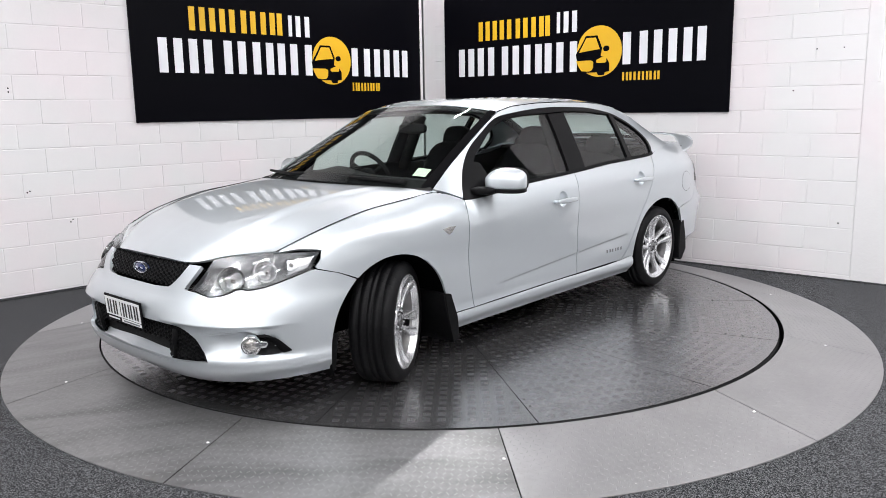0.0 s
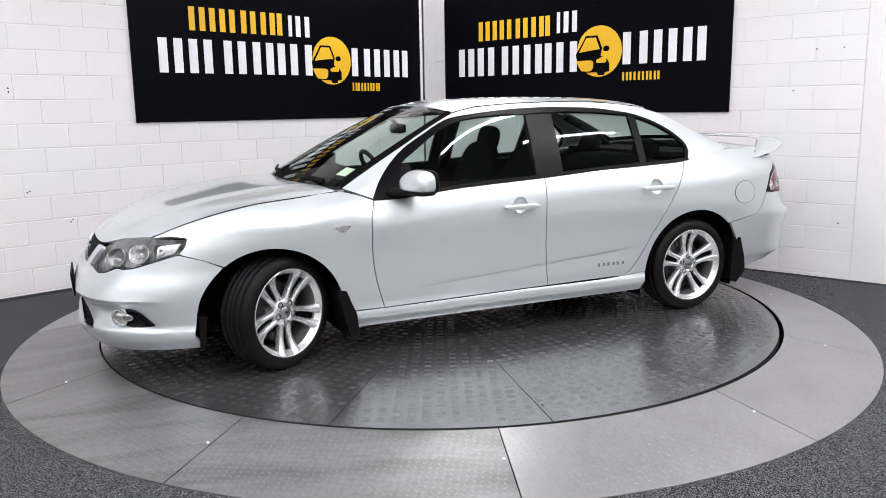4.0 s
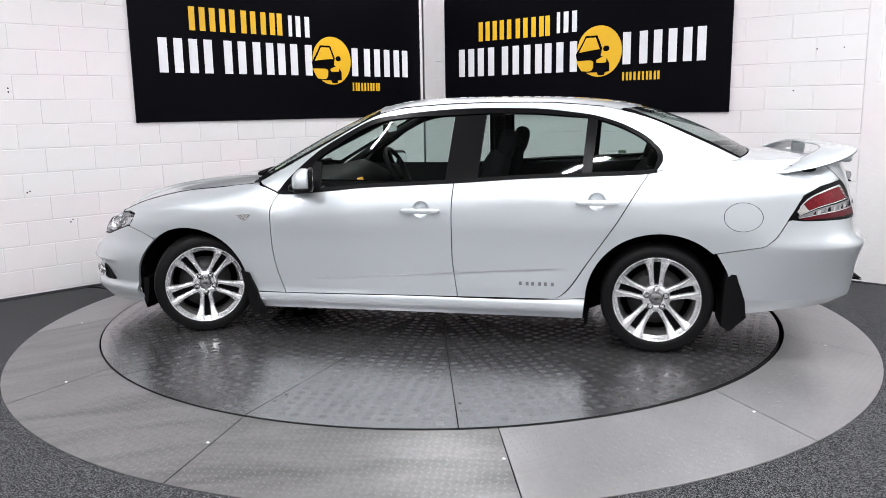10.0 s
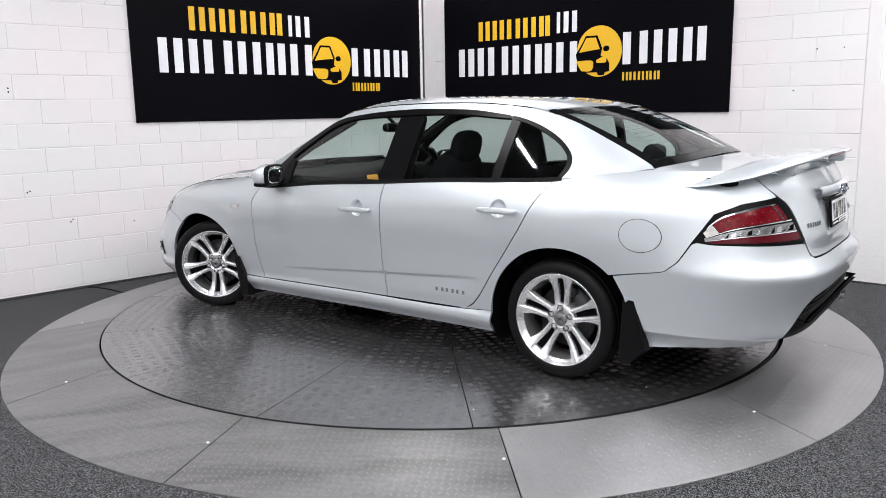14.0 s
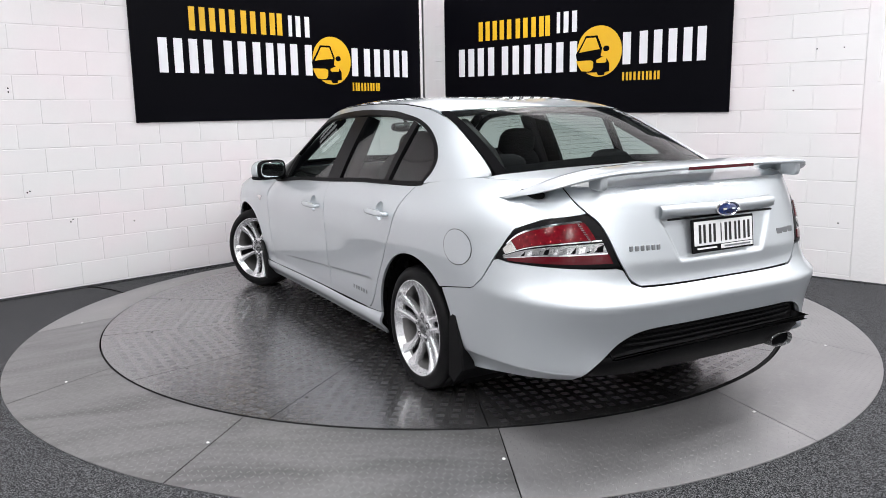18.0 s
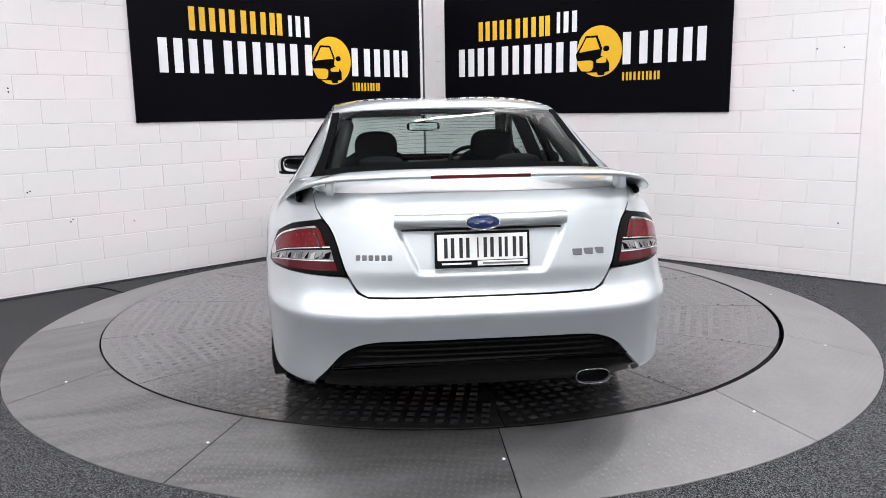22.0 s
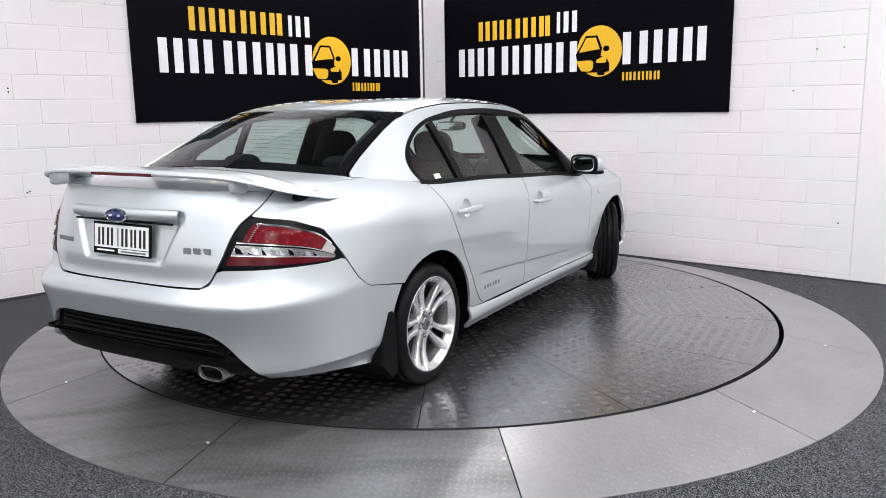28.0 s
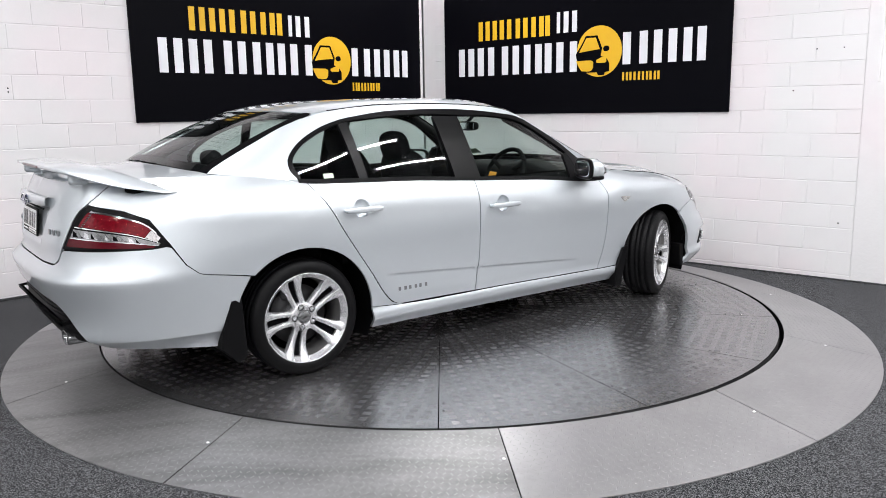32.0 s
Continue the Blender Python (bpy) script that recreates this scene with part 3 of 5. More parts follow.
def body(s, z):
    """The left side of the body: way along it and height -> point."""
    s, z = np.broadcast_arrays(np.asarray(s, float), np.asarray(z, float))
    turn = np.clip(np.abs(s) - 1.2, 0, math.pi / 2)
    sn, cs = np.sin(turn), np.cos(turn)

    def plain(z):
        b = half_width(s) * girth(z)
        a = np.where(s > 0, front_x(z), rear_x(z)) - 1.2
        n = np.where(s > 0, front_n(z), rear_n(z))
        r = (np.abs(sn / a) ** n + np.abs(cs / b) ** n) ** (-1 / n)
        return np.where(turn > 0, r, b)
    sh = shoulder(s)
    reach = roll_depth(s)
    t = np.clip((z - (sh[..., 1] - reach)) / reach, 0, 1.3)
    r = plain(z) - (plain(sh[..., 1]) - sh[..., 0]) * t ** 2
    # the crease low along the doors
    line = .386 + .105 * np.clip((.63 - s) / 1.52, 0, 1)
    fade = np.clip((.66 - s) / .25, 0, 1) * np.clip((s + .93) / .12, 0, 1)
    d = line - z
    r = r - .009 * fade * np.clip(d / .012, 0, 1) * np.clip((.11 - d) / .098, 0, 1)
    x = np.where(turn > 0, np.sign(s) * (1.2 + r * sn), s)
    return np.stack([x, r * cs, z], -1)


belt = curve([(x, y, z) for x, y, z in SHOULDER[9:18]])
RAIL = [(1.04, .765, .975), (.83, .709, 1.09), (.62, .675, 1.205), (.43, .646, 1.31), (.27, .625, 1.385), (.12, .620, 1.417), (-.15, .620, 1.436), (-.45, .622, 1.443), (-.8, .620, 1.437), (-1.1, .618, 1.408), (-1.35, .630, 1.345), (-1.6, .658, 1.235), (-1.75, .684, 1.165), (-1.86, .712, 1.11)]
rail = curve([(x, y, z) for x, y, z in RAIL])


def cabin(x, z):
    """The left side of the cabin above the belt."""
    x, z = np.broadcast_arrays(np.asarray(x, float), np.asarray(z, float))
    b, r = belt(x), rail(x)
    t = np.clip((z - b[..., 1]) / np.maximum(r[..., 1] - b[..., 1], .02), -.2, 1)
    y = b[..., 0] + (r[..., 0] - b[..., 0]) * t + .045 * t * (1 - t)
    return np.stack([x, y, z], -1)


def on_body(P):
    return body(P[..., 0], P[..., 1])


def on_cabin(P):
    return cabin(P[..., 0], P[..., 1])


def patch(bottom, top, left, right, nu, nv, where=on_body, smooth=(True, True, True, True)):
    b, t = resample(bottom, nu, smooth[0]), resample(top, nu, smooth[1])
    l, r = resample(left, nv, smooth[2]), resample(right, nv, smooth[3])
    return where(coons(b, t, l, r))


def top_line(s0, s1, n=24, drop=.0025):
    s = np.linspace(s0, s1, n)
    return [(a, shoulder(a)[1] - drop) for a in s]


def arch(cx, cz, r, a0, a1, n=16):
    """Points round a wheel opening as (way along, height)."""
    out = []
    for a in np.linspace(radians(a0), radians(a1), n):
        x, z = cx + r * math.cos(a), cz + r * math.sin(a)
        out.append((along(x, .89), z))
    return out


GAP = .0028
HANDLE_F, HANDLE_R = (-.044, .826, .050), (-1.075, .884, .050)
A_GAP = [(.85, .287), (.90, .46), (.92, .63), (.92, .74), (.917, .82), (.885, .903)]
B_GAP = [(-.258, .297), (-.24, .44), (-.23, .58), (-.23, .72), (-.232, .85), (-.24, .978)]
C_GAP = [(-.81, .303), (-.865, .32), (-.915, .365), (-1.02, .52), (-1.17, .74), (-1.31, .955), (-1.385, 1.038)]
LAMP_LOW = [(1.935, .682), (2.043, .646), (2.113, .619), (2.173, .608), (2.204, .616), (2.263, .587), (2.317, .577), (2.384, .596), (2.436, .603)]
LAMP_TOP = [(1.907, .762), (2.082, .762), (2.245, .742), (2.382, .707)]
TAIL_TOP = [(-2.011, .795), (-2.079, .913), (-2.167, .956), (-2.29, .985)]
TAIL_IN = [(-2.385, .778), (-2.322, .955), (-2.29, .985)]
TAIL_LOW = [(-2.011, .786), (-2.06, .780), (-2.206, .775), (-2.385, .778)]
DLO_OUT = [(.885, .915), (.847, .98), (.668, 1.158), (.494, 1.264), (.319, 1.351), (.143, 1.380), (-.033, 1.398), (-.208, 1.409), (-.383, 1.413), (-.557, 1.410), (-.732, 1.404), (-.906, 1.384), (-1.08, 1.354), (-1.249, 1.293), (-1.377, 1.214), (-1.434, 1.147), (-1.436, 1.108), (-1.40, 1.05)]
DLO_IN = [(.60, .952), (.627, 1.093), (.491, 1.201), (.318, 1.307), (.143, 1.345), (-.136, 1.358), (-.224, 1.357), (-.398, 1.365), (-.555, 1.369), (-.728, 1.363), (-.902, 1.35), (-1.007, 1.345), (-1.069, 1.33), (-1.211, 1.28), (-1.339, 1.205), (-1.396, 1.131), (-1.377, 1.068)]


def shift(line, ds):
    return [(a + ds, b) for a, b in line]


def crease(s0, s1):
    return [(s, .386 + .105 * min(max((.63 - s) / 1.52, 0), 1)) for s in np.linspace(s0, s1, 12)]


def side_of_car(car, sy):
    """Wing, doors, sill, rear quarter, pillars and windows of one side."""
    # front wing
    wing_arch = arch(1.49, .29, .40, 180, 53, 22)
    A = shift(A_GAP, GAP)
    ring = outline((wing_arch, False), [wing_arch[-1], (1.828, .652), (1.93, .687), (1.905, .72), (1.9, .768), (2.0, .775), (2.072, .765)], top_line(.888, 2.072, 30)[::-1], (A[::-1], True), [A[0], (1.0, .289), wing_arch[0]])
    part("front_wing", sided(sheet(ring, on_body), sy), PAINT, car)
    # doors
    f = part("front_door", sided(sheet(outline([(.85 - GAP, .287), (.3, .292), (-.258 + GAP, .297)], (shift(B_GAP, GAP), True), top_line(.885 - GAP, -.24 + GAP)[::-1], (shift(A_GAP, -GAP)[::-1], True)), on_body, .018, lines=[crease(.68, -.21)], holes=[HANDLE_F]), sy), PAINT, car)
    r = part("rear_door", sided(sheet(outline([(-.258 - GAP, .297), (-.5, .3), (-.79, .303)], ([(-.79, .303)] + C_GAP, True), top_line(-.24 - GAP, -1.385)[::-1], (shift(B_GAP, -GAP)[::-1], True)), on_body, .018, lines=[crease(-.27, -.93)], holes=[HANDLE_R]), sy), PAINT, car)
    # sill
    P = patch([(1.04, .178), (0, .18), (-1.0, .184)], [(1.065, .283), (.85, .282), (0, .289), (-.81, .296), (-1.015, .311)], [(1.04, .178), (1.065, .283)], [(-1.0, .184), (-1.015, .311)], 60, 12)
    part("sill", shell(P, sy), PAINT, car)
    # rear quarter
    rear_arch = arch(-1.42, .30, .405, 2, 133, 22)
    edge = [(-.80, .298), (-.872, .317), (-.922, .362), (-1.027, .52), (-1.177, .74), (-1.317, .955), (-1.392, 1.038)]
    rear = [rear_arch[-1], (-1.913, .64), (-1.957, .692), (-2.004, .79), (-2.075, .918), (-2.167, .962), (-2.294, .988), (-2.261, 1.03), (-2.227, 1.088)]
    ring = outline((rear_arch, False), rear, top_line(-1.392, -2.227, 24, -.004)[::-1], (edge[::-1], True), [edge[0], rear_arch[0]])
    part("rear_quarter", sided(sheet(ring, on_body), sy), PAINT, car)
    # roof rail with both pillars
    k = 90
    outer = [(x, z) for x, y, z in RAIL]
    inner = DLO_OUT
    a, b = resample(inner, k), resample(outer, k)
    t = np.linspace(0, 1, 9)[None, :, None]
    P = on_cabin(a[:, None] * (1 - t) + b[:, None] * t)
    part("roof_rail", shell(P, sy), PAINT, car)
    # window surround: a black frame, then the panes
    a, b = resample(DLO_OUT, k), resample(DLO_IN, k)
    t = np.linspace(0, .68, 5)[None, :, None]
    P = on_cabin(a[:, None] * (1 - t) + b[:, None] * t)
    part("window_frame", shell(P, sy, .02, .002), GLOSS, car, "black window surround")
    xs = np.linspace(.885, -1.405, 50)
    low = np.array([(x, belt(x)[1] - .002) for x in xs])
    high = np.array([(x, belt(x)[1] + .018) for x in xs])
    t = np.linspace(0, 1, 4)[None, :, None]
    part("belt_strip", shell(on_cabin(low[:, None] * (1 - t) + high[:, None] * t), sy, .02, .006), BLACK, car, "black rubber belt strip")
    part("pillar_cover", shell(patch([(-.185, .98), (-.38, .99)], [(-.215, 1.365), (-.405, 1.37)], [(-.185, .98), (-.215, 1.365)], [(-.38, .99), (-.405, 1.37)], 6, 8, on_cabin), sy, .02, .004), GLOSS, car, "black pillar cover")
    part("window_bar", shell(patch([(-.985, 1.02), (-1.04, 1.02)], [(-1.01, 1.35), (-1.068, 1.335)], [(-.985, 1.02), (-1.01, 1.35)], [(-1.04, 1.02), (-1.068, 1.335)], 4, 8, on_cabin), sy, .02, .004), GLOSS, car, "black bar between the panes")
    P = patch([(.885, .915), (.60, .945)], [(.70, 1.11), (.626, 1.095)], [(.885, .915), (.847, .98), (.70, 1.11)], [(.60, .945), (.626, 1.095)], 6, 8, on_cabin)
    part("mirror_sail", shell(P, sy, .02, .001), BLACK, car, "black corner panel behind the mirror")
    panes = (("front_window", f, [(.62, .94), (-.18, .975)], [(.67, 1.105), (.51, 1.222), (.325, 1.328), (.143, 1.363), (-.21, 1.38)]),
             ("rear_window", r, [(-.37, .99), (-1.0, 1.02)], [(-.39, 1.386), (-.555, 1.388), (-.728, 1.382), (-1.02, 1.362)]),
             ("quarter_window", r, [(-1.03, 1.02), (-1.385, 1.045)], [(-1.06, 1.35), (-1.217, 1.295), (-1.35, 1.218), (-1.414, 1.137)]))
    for name, door, lo, hi in panes:
        P = eased(patch(lo, hi, [lo[0], hi[0]], [lo[-1], hi[-1]], 24, 14, on_cabin), 4, 2)
        g = part(name, shell(P, sy, 0, -.008), GLASS, door, "tinted side window")
        g.visible_shadow = False
    return f, r


def mirrored(fun, car):
    for sy in (1, -1):
        fun(car, sy)


def centre_patch(line0, line1, side, n=40, m=30, rise=0.0, flat=2):
    """A panel across the car: its front and rear edges (half lines from the middle outwards) and its side line."""
    a, b = resample(line0, n), resample(line1, n)
    s = resample(side, m)
    mid = np.linspace(a[0], b[0], m)
    P = coons(a, b, mid, s)
    u = np.linspace(0, 1, n)[:, None]
    v = np.linspace(0, 1, m)[None]
    P[..., 2] += rise * (1 - u ** 2) * (1 - (2 * v - 1) ** flat)
    Q = P[1:][::-1] * (1, -1, 1)
    return np.concatenate([Q, P])


def bonnet_points():
    front = curve([(0, 2.350, 0, .722), (.28, 2.342, .2, .719), (.53, 2.318, .39, .711), (.63, 2.287, .465, .715), (.8, 2.203, .588, .745), (1, 2.079, .716, .770)])
    rear = curve([(0, 1.20, 0, .985), (.5, 1.16, .42, .985), (.85, 1.08, .70, .975), (1, 1.04, .775, .966)])
    height = curve([(1.0, .99), (1.23, .983), (1.4, .967), (1.6, .945), (1.8, .915), (2.0, .873), (2.1, .846), (2.2, .812), (2.28, .775), (2.33, .742), (2.35, .727)])
    edge = curve([(x, y - .006, z) for x, y, z in SHOULDER[4:9]] + [(1.0, .797, .968), (2.2, .585, .745), (2.35, .3, .725)])
    u = np.linspace(0, 1, 40)[:, None]
    v = np.linspace(0, 1, 46)[None]
    F, C = front(u[:, 0])[:, None], rear(u[:, 0])[:, None]
    P = F + (C - F) * v[..., None]
    x = P[..., 0]
    P[..., 1] += u ** 3 * (edge(x)[..., 0] - P[-1:, :, 1])
    fall = np.clip((u - .60) / .40, 0, 1)
    fall = fall * fall * (3 - 2 * fall) * .55 + .45 * fall ** 1.3
    z = height(x) - (height(x) - edge(x)[..., 1]) * fall + .016 * np.clip((.66 - .06 * v - u) / .05, 0, 1) * np.clip(v * 5, 0, 1) * np.clip((1.02 - v) * 4, 0, 1)
    z0 = z[:, :1]
    P[..., 2] = z + (F[..., 2] - z0) * (1 - v) ** 5 + (C[..., 2] - z[:, -1:]) * v ** 5
    return np.concatenate([P[1:][::-1] * (1, -1, 1), P])


def screen_points(lo, hi, side, rise):
    return eased(centre_patch(lo, hi, side, 30, 24, rise), 4, 2)


SCREEN_SIDE = [(1.045, .752, .978), (.83, .696, 1.09), (.62, .662, 1.205), (.43, .633, 1.312), (.275, .61, 1.388)]
BACK_SIDE = [(-1.20, .605, 1.394), (-1.36, .618, 1.339), (-1.6, .642, 1.232), (-1.75, .664, 1.160), (-1.845, .686, 1.115)]
SCREEN_LOW = [(1.225, 0, .998), (1.19, .40, .995), (1.11, .66, .985), (1.045, .752, .978)]
SCREEN_TOP = [(.345, 0, 1.437), (.335, .30, 1.428), (.305, .51, 1.405), (.275, .61, 1.388)]
BACK_TOP = [(-1.33, 0, 1.418), (-1.315, .30, 1.413), (-1.265, .50, 1.405), (-1.20, .605, 1.394)]
BACK_LOW = [(-1.97, 0, 1.150), (-1.95, .35, 1.142), (-1.90, .57, 1.125), (-1.845, .686, 1.115)]


def top_of_car(car):
    part("bonnet", shell(bonnet_points(), 1, .016), PAINT, car)
    for sy in (1, -1):
        # thin dark tube added to draw the shaded gap beside the bonnet
        gap_line = resample([(x, y - .002, z + .001) for x, y, z in SHOULDER[4:9]], 40)
        part("bonnet_seal", tube([(p[0], p[1] * sy, p[2]) for p in gap_line], .0024, 6), DARK, car, "dark line standing in for the bonnet gap")
    side = [(x, y - .012, z + .003) for x, y, z in RAIL if .27 >= x >= -1.1]
    roof = centre_patch(SCREEN_TOP, BACK_TOP, [SCREEN_TOP[-1]] + side + [BACK_TOP[-1]], 30, 40, .044, 4)
    part("roof", shell(roof, 1, .012, .004), PAINT, car)
    g = part("windscreen", shell(screen_points(SCREEN_LOW, SCREEN_TOP, SCREEN_SIDE, .03), 1, 0), SCREEN, car, "clear curved windscreen")
    g.visible_shadow = False
    g = part("rear_screen", shell(screen_points(BACK_TOP, BACK_LOW, BACK_SIDE, .025), 1, 0), GLASS, car, "tinted curved rear window")
    g.visible_shadow = False
    # boot deck and lid
    edge = [(-1.85, .752, 1.100), (-2.0, .722, 1.102), (-2.1, .70, 1.101), (-2.25, .662, 1.095), (-2.34, .628, 1.091)]
    rear = [(-2.475, 0, 1.091), (-2.47, .25, 1.091), (-2.43, .5, 1.089), (-2.34, .628, 1.091)]
    front = [(-1.985, 0, 1.143), (-1.96, .35, 1.136), (-1.91, .58, 1.122), (-1.86, .70, 1.110), (-1.85, .752, 1.100)]
    part("boot_deck", shell(centre_patch(front, rear, edge, 30, 16, .004), 1, .01, .001), PAINT, car)
    gap = [(-2.448, .697), (-2.425, .715), (-2.395, .774), (-2.329, .955), (-2.300, .99), (-2.267, 1.03), (-2.233, 1.086)]
    P = patch([(TAIL, .692), (-2.56, .693), (-2.448, .697)], [(TAIL, 1.088), (-2.5, 1.087), (-2.235, 1.086)], [(TAIL, .692), (TAIL, .9), (TAIL, 1.088)], gap, 70, 56)
    P = np.concatenate([P[1:][::-1] * (1, -1, 1), P])
    wide = np.interp(P[..., 2], [.76, .95], [.245, .335])
    dent = np.clip((wide - np.abs(P[..., 1])) / .016, 0, 1) * np.clip((P[..., 2] - .775) / .016, 0, 1) * np.clip((.965 - P[..., 2]) / .02, 0, 1)
    P[..., 0] += .016 * dent
    part("boot_lid", shell(P, 1, .014), PAINT, car)


def nose(P):
    """The front bumper's surface with its scoops and ridges."""
    q = body(P[..., 0], P[..., 1])
    # the scoop that runs from the intake to the fog lamp
    s, z = P[..., 0], P[..., 1]
    high = np.interp(s, [2.047, 2.10, 2.177, 2.357], [.308, .388, .427, .413])
    deep = np.clip((high - z) / .010, 0, 1) * np.clip((z - .298) / .07, 0, 1) * np.clip((2.335 - s) / .06, 0, 1) * np.clip((s - 2.05) / .03, 0, 1)
    q = q - deep[..., None] * (.026, .018, 0)
    # the fold that runs out from the intake over the fog lamps, and the lip that stands out below
    fold = .458 - .012 * np.clip((2.4 - s) / .4, 0, 1)
    fade = np.clip((s - 1.97) / .16, 0, 1) * np.clip((2.56 - s) / .12, 0, 1)
    fade = fade * fade * (3 - 2 * fade)
    lip = np.interp(s, [1.95, 2.10, 2.35, 2.6], [.262, .292, .292, .27])
    under = np.clip((fold - z) / .022, 0, 1) * np.clip((z - lip) / .03, 0, 1)
    over = np.exp(-np.clip(z - fold, 0, 1) / .035) * (z >= fold) + np.clip((z - fold + .022) / .022, 0, 1) * (z < fold)
    q = q + (fade * (.010 * over - .014 * under))[..., None] * (1, .6, 0)
    return q


def bumpers(car):
    lo = .172
    front_arch = [(along(x, .88), z) for x, z in ((1.905, .172), (1.905, .25), (1.895, .34), (1.855, .46), (1.795, .545), (1.735, .605))]
    C0 = (2.311, .284)
    low = [front_arch[0], (2.0, .170), (2.2, .168), (2.5, .170), (NOSE, .172)]
    intake_low = [(NOSE, .268), (2.518, .268), (2.446, .271), C0]
    intake_top = [C0, (2.333, .33), (2.359, .386), (2.419, .43), (2.515, .445), (2.62, .446), (NOSE, .446)]
    over = [(NOSE, .594), (2.62, .594), (2.524, .600), (2.478, .651), (2.447, .706), (2.385, .703), (2.41, .65), (2.44, .598), (2.384, .592), (2.317, .573), (2.263, .583), (2.204, .612), (2.173, .604), (2.113, .615), (2.043, .642), (1.935, .6825), (1.828, .6485), front_arch[-1]]
    ring = outline(low, [low[-1], (NOSE, .268)], intake_low, (intake_top, True), [(NOSE, .446), (NOSE, .594)], over, (front_arch[::-1], True))

    part("front_bumper", both(sheet(ring, nose, .018, .02, lines=[[(2.52, .466), (2.2, .460), (1.98, .454)], [(2.34, .413), (2.26, .421), (2.177, .427), (2.14, .409)], [(2.29, .300), (2.15, .304), (1.98, .282)]])), PAINT, car)
    rear_arch = [(along(x, .9), z) for x, z in ((-1.825, .235), (-1.82, .34), (-1.79, .48), (-1.725, .594))]
    dif = [(-2.25, .295), (-2.329, .398), (-2.384, .475), (-2.44, .511), (-2.564, .522), (TAIL, .522)]
    over = [(TAIL, .685), (-2.56, .685), (-2.448, .688), (-2.417, .708), (-2.389, .769), (-2.25, .771), (-2.06, .776), (-2.0085, .786), (-1.9595, .6885), (-1.9135, .6365), rear_arch[-1]]
    ring = outline([rear_arch[0], (-2.0, .262), (-2.25, .295)], (dif, True), [(TAIL, .522), (TAIL, .685)], over, (rear_arch[::-1], True))

    def tail(P):
        q = body(P[..., 0], P[..., 1])
        tuck = np.clip((.335 - P[..., 1]) / .07, 0, 1)
        return q - q * (.010, .052, 0) * tuck[..., None]
    part("rear_bumper", both(sheet(ring, tail, .022, .02, lines=[[(-1.87, .335), (-2.0, .335), (-2.265, .335)]])), PAINT, car)
    top = [(-2.345, .42)] + dif[2:]
    P = patch([(-2.345, .41), (-2.45, .405), (TAIL, .405)], top, [(-2.345, .41), (-2.345, .42)], [(TAIL, .405), (TAIL, .522)], 40, 24)
    P = np.concatenate([P[1:][::-1] * (1, -1, 1), P])
    part("diffuser", shell(P, 1, .02, -.032), BLACK, car, "black plastic rear valance")


def mount(s, z, sy=1, fun=None):
    """The pose of a thing fixed to the body: x along it, y out of it, z up it."""
    fun = fun or body
    e = .01
    p = fun(s, z)
    t = Vector(fun(s + e, z) - fun(s - e, z)).normalized()
    u = Vector(fun(s, z + e) - fun(s, z - e)).normalized()
    n = u.cross(t).normalized()
    if n.dot(Vector((p[0] if abs(p[0]) > 1.2 else 0, p[1], 0))) < 0:
        n = -n
    u = t.cross(n).normalized()
    if u.z < 0:
        u = -u
    rows = [Vector((v[0], v[1] * sy, v[2])) for v in (t, n, u, p)]
    m = Matrix.Identity(4)
    t2 = rows[0] * (1 if sy > 0 else -1)
    for i, v in enumerate((t2, rows[1], rows[2])):
        m[0][i], m[1][i], m[2][i] = v
    m.translation = rows[3]
    return m


def oval(a, b, depth, n=40, dome=.3):
    """An oval boss: half axes a (x) and b (z), standing out along y."""
    rows = []
    for k, y in ((1, -.004), (1, depth * .5), (.9, depth), (.5, depth + b * dome * .6), (.02, depth + b * dome)):
        t = np.linspace(0, 2 * math.pi, n, endpoint=False)
        rows.append(np.stack([a * k * np.cos(t), np.full(n, y), b * k * np.sin(t)], 1))
    return grid(np.array(rows), closed=True, flip=False)


def oval_ring(a, b, w, y0, y1, n=48):
    """A flat oval frame with a rounded face."""
    t = np.linspace(0, 2 * math.pi, n, endpoint=False)
    rows = []
    for k, y in ((w, y0), (w, (y0 + y1) / 2), (w * .5, y1), (0, y1), (-w * .5, y1 * .7 + y0 * .3), (-w, y0)):
        rows.append(np.stack([(a + k) * np.cos(t), np.full(n, y), (b + k) * np.sin(t)], 1))
    return grid(np.array(rows), closed=True)


def rounded(cx, cy, cz, hx, hy, hz, n=2.8, m=20, k=14):
    """A rounded block (superellipsoid)."""
    a = np.linspace(0, 2 * math.pi, m, endpoint=False)
    b = np.linspace(-math.pi / 2, math.pi / 2, k)

    def p(v, e):
        return np.sign(v) * np.abs(v) ** e
    P = np.zeros((k, m, 3))
    e = 2 / n
    P[..., 0] = cx + hx * p(np.cos(b), e)[:, None] * p(np.cos(a), e)
    P[..., 1] = cy + hy * p(np.cos(b), e)[:, None] * p(np.sin(a), e)
    P[..., 2] = cz + hz * p(np.sin(b), e)[:, None]
    return grid(P, closed=True)


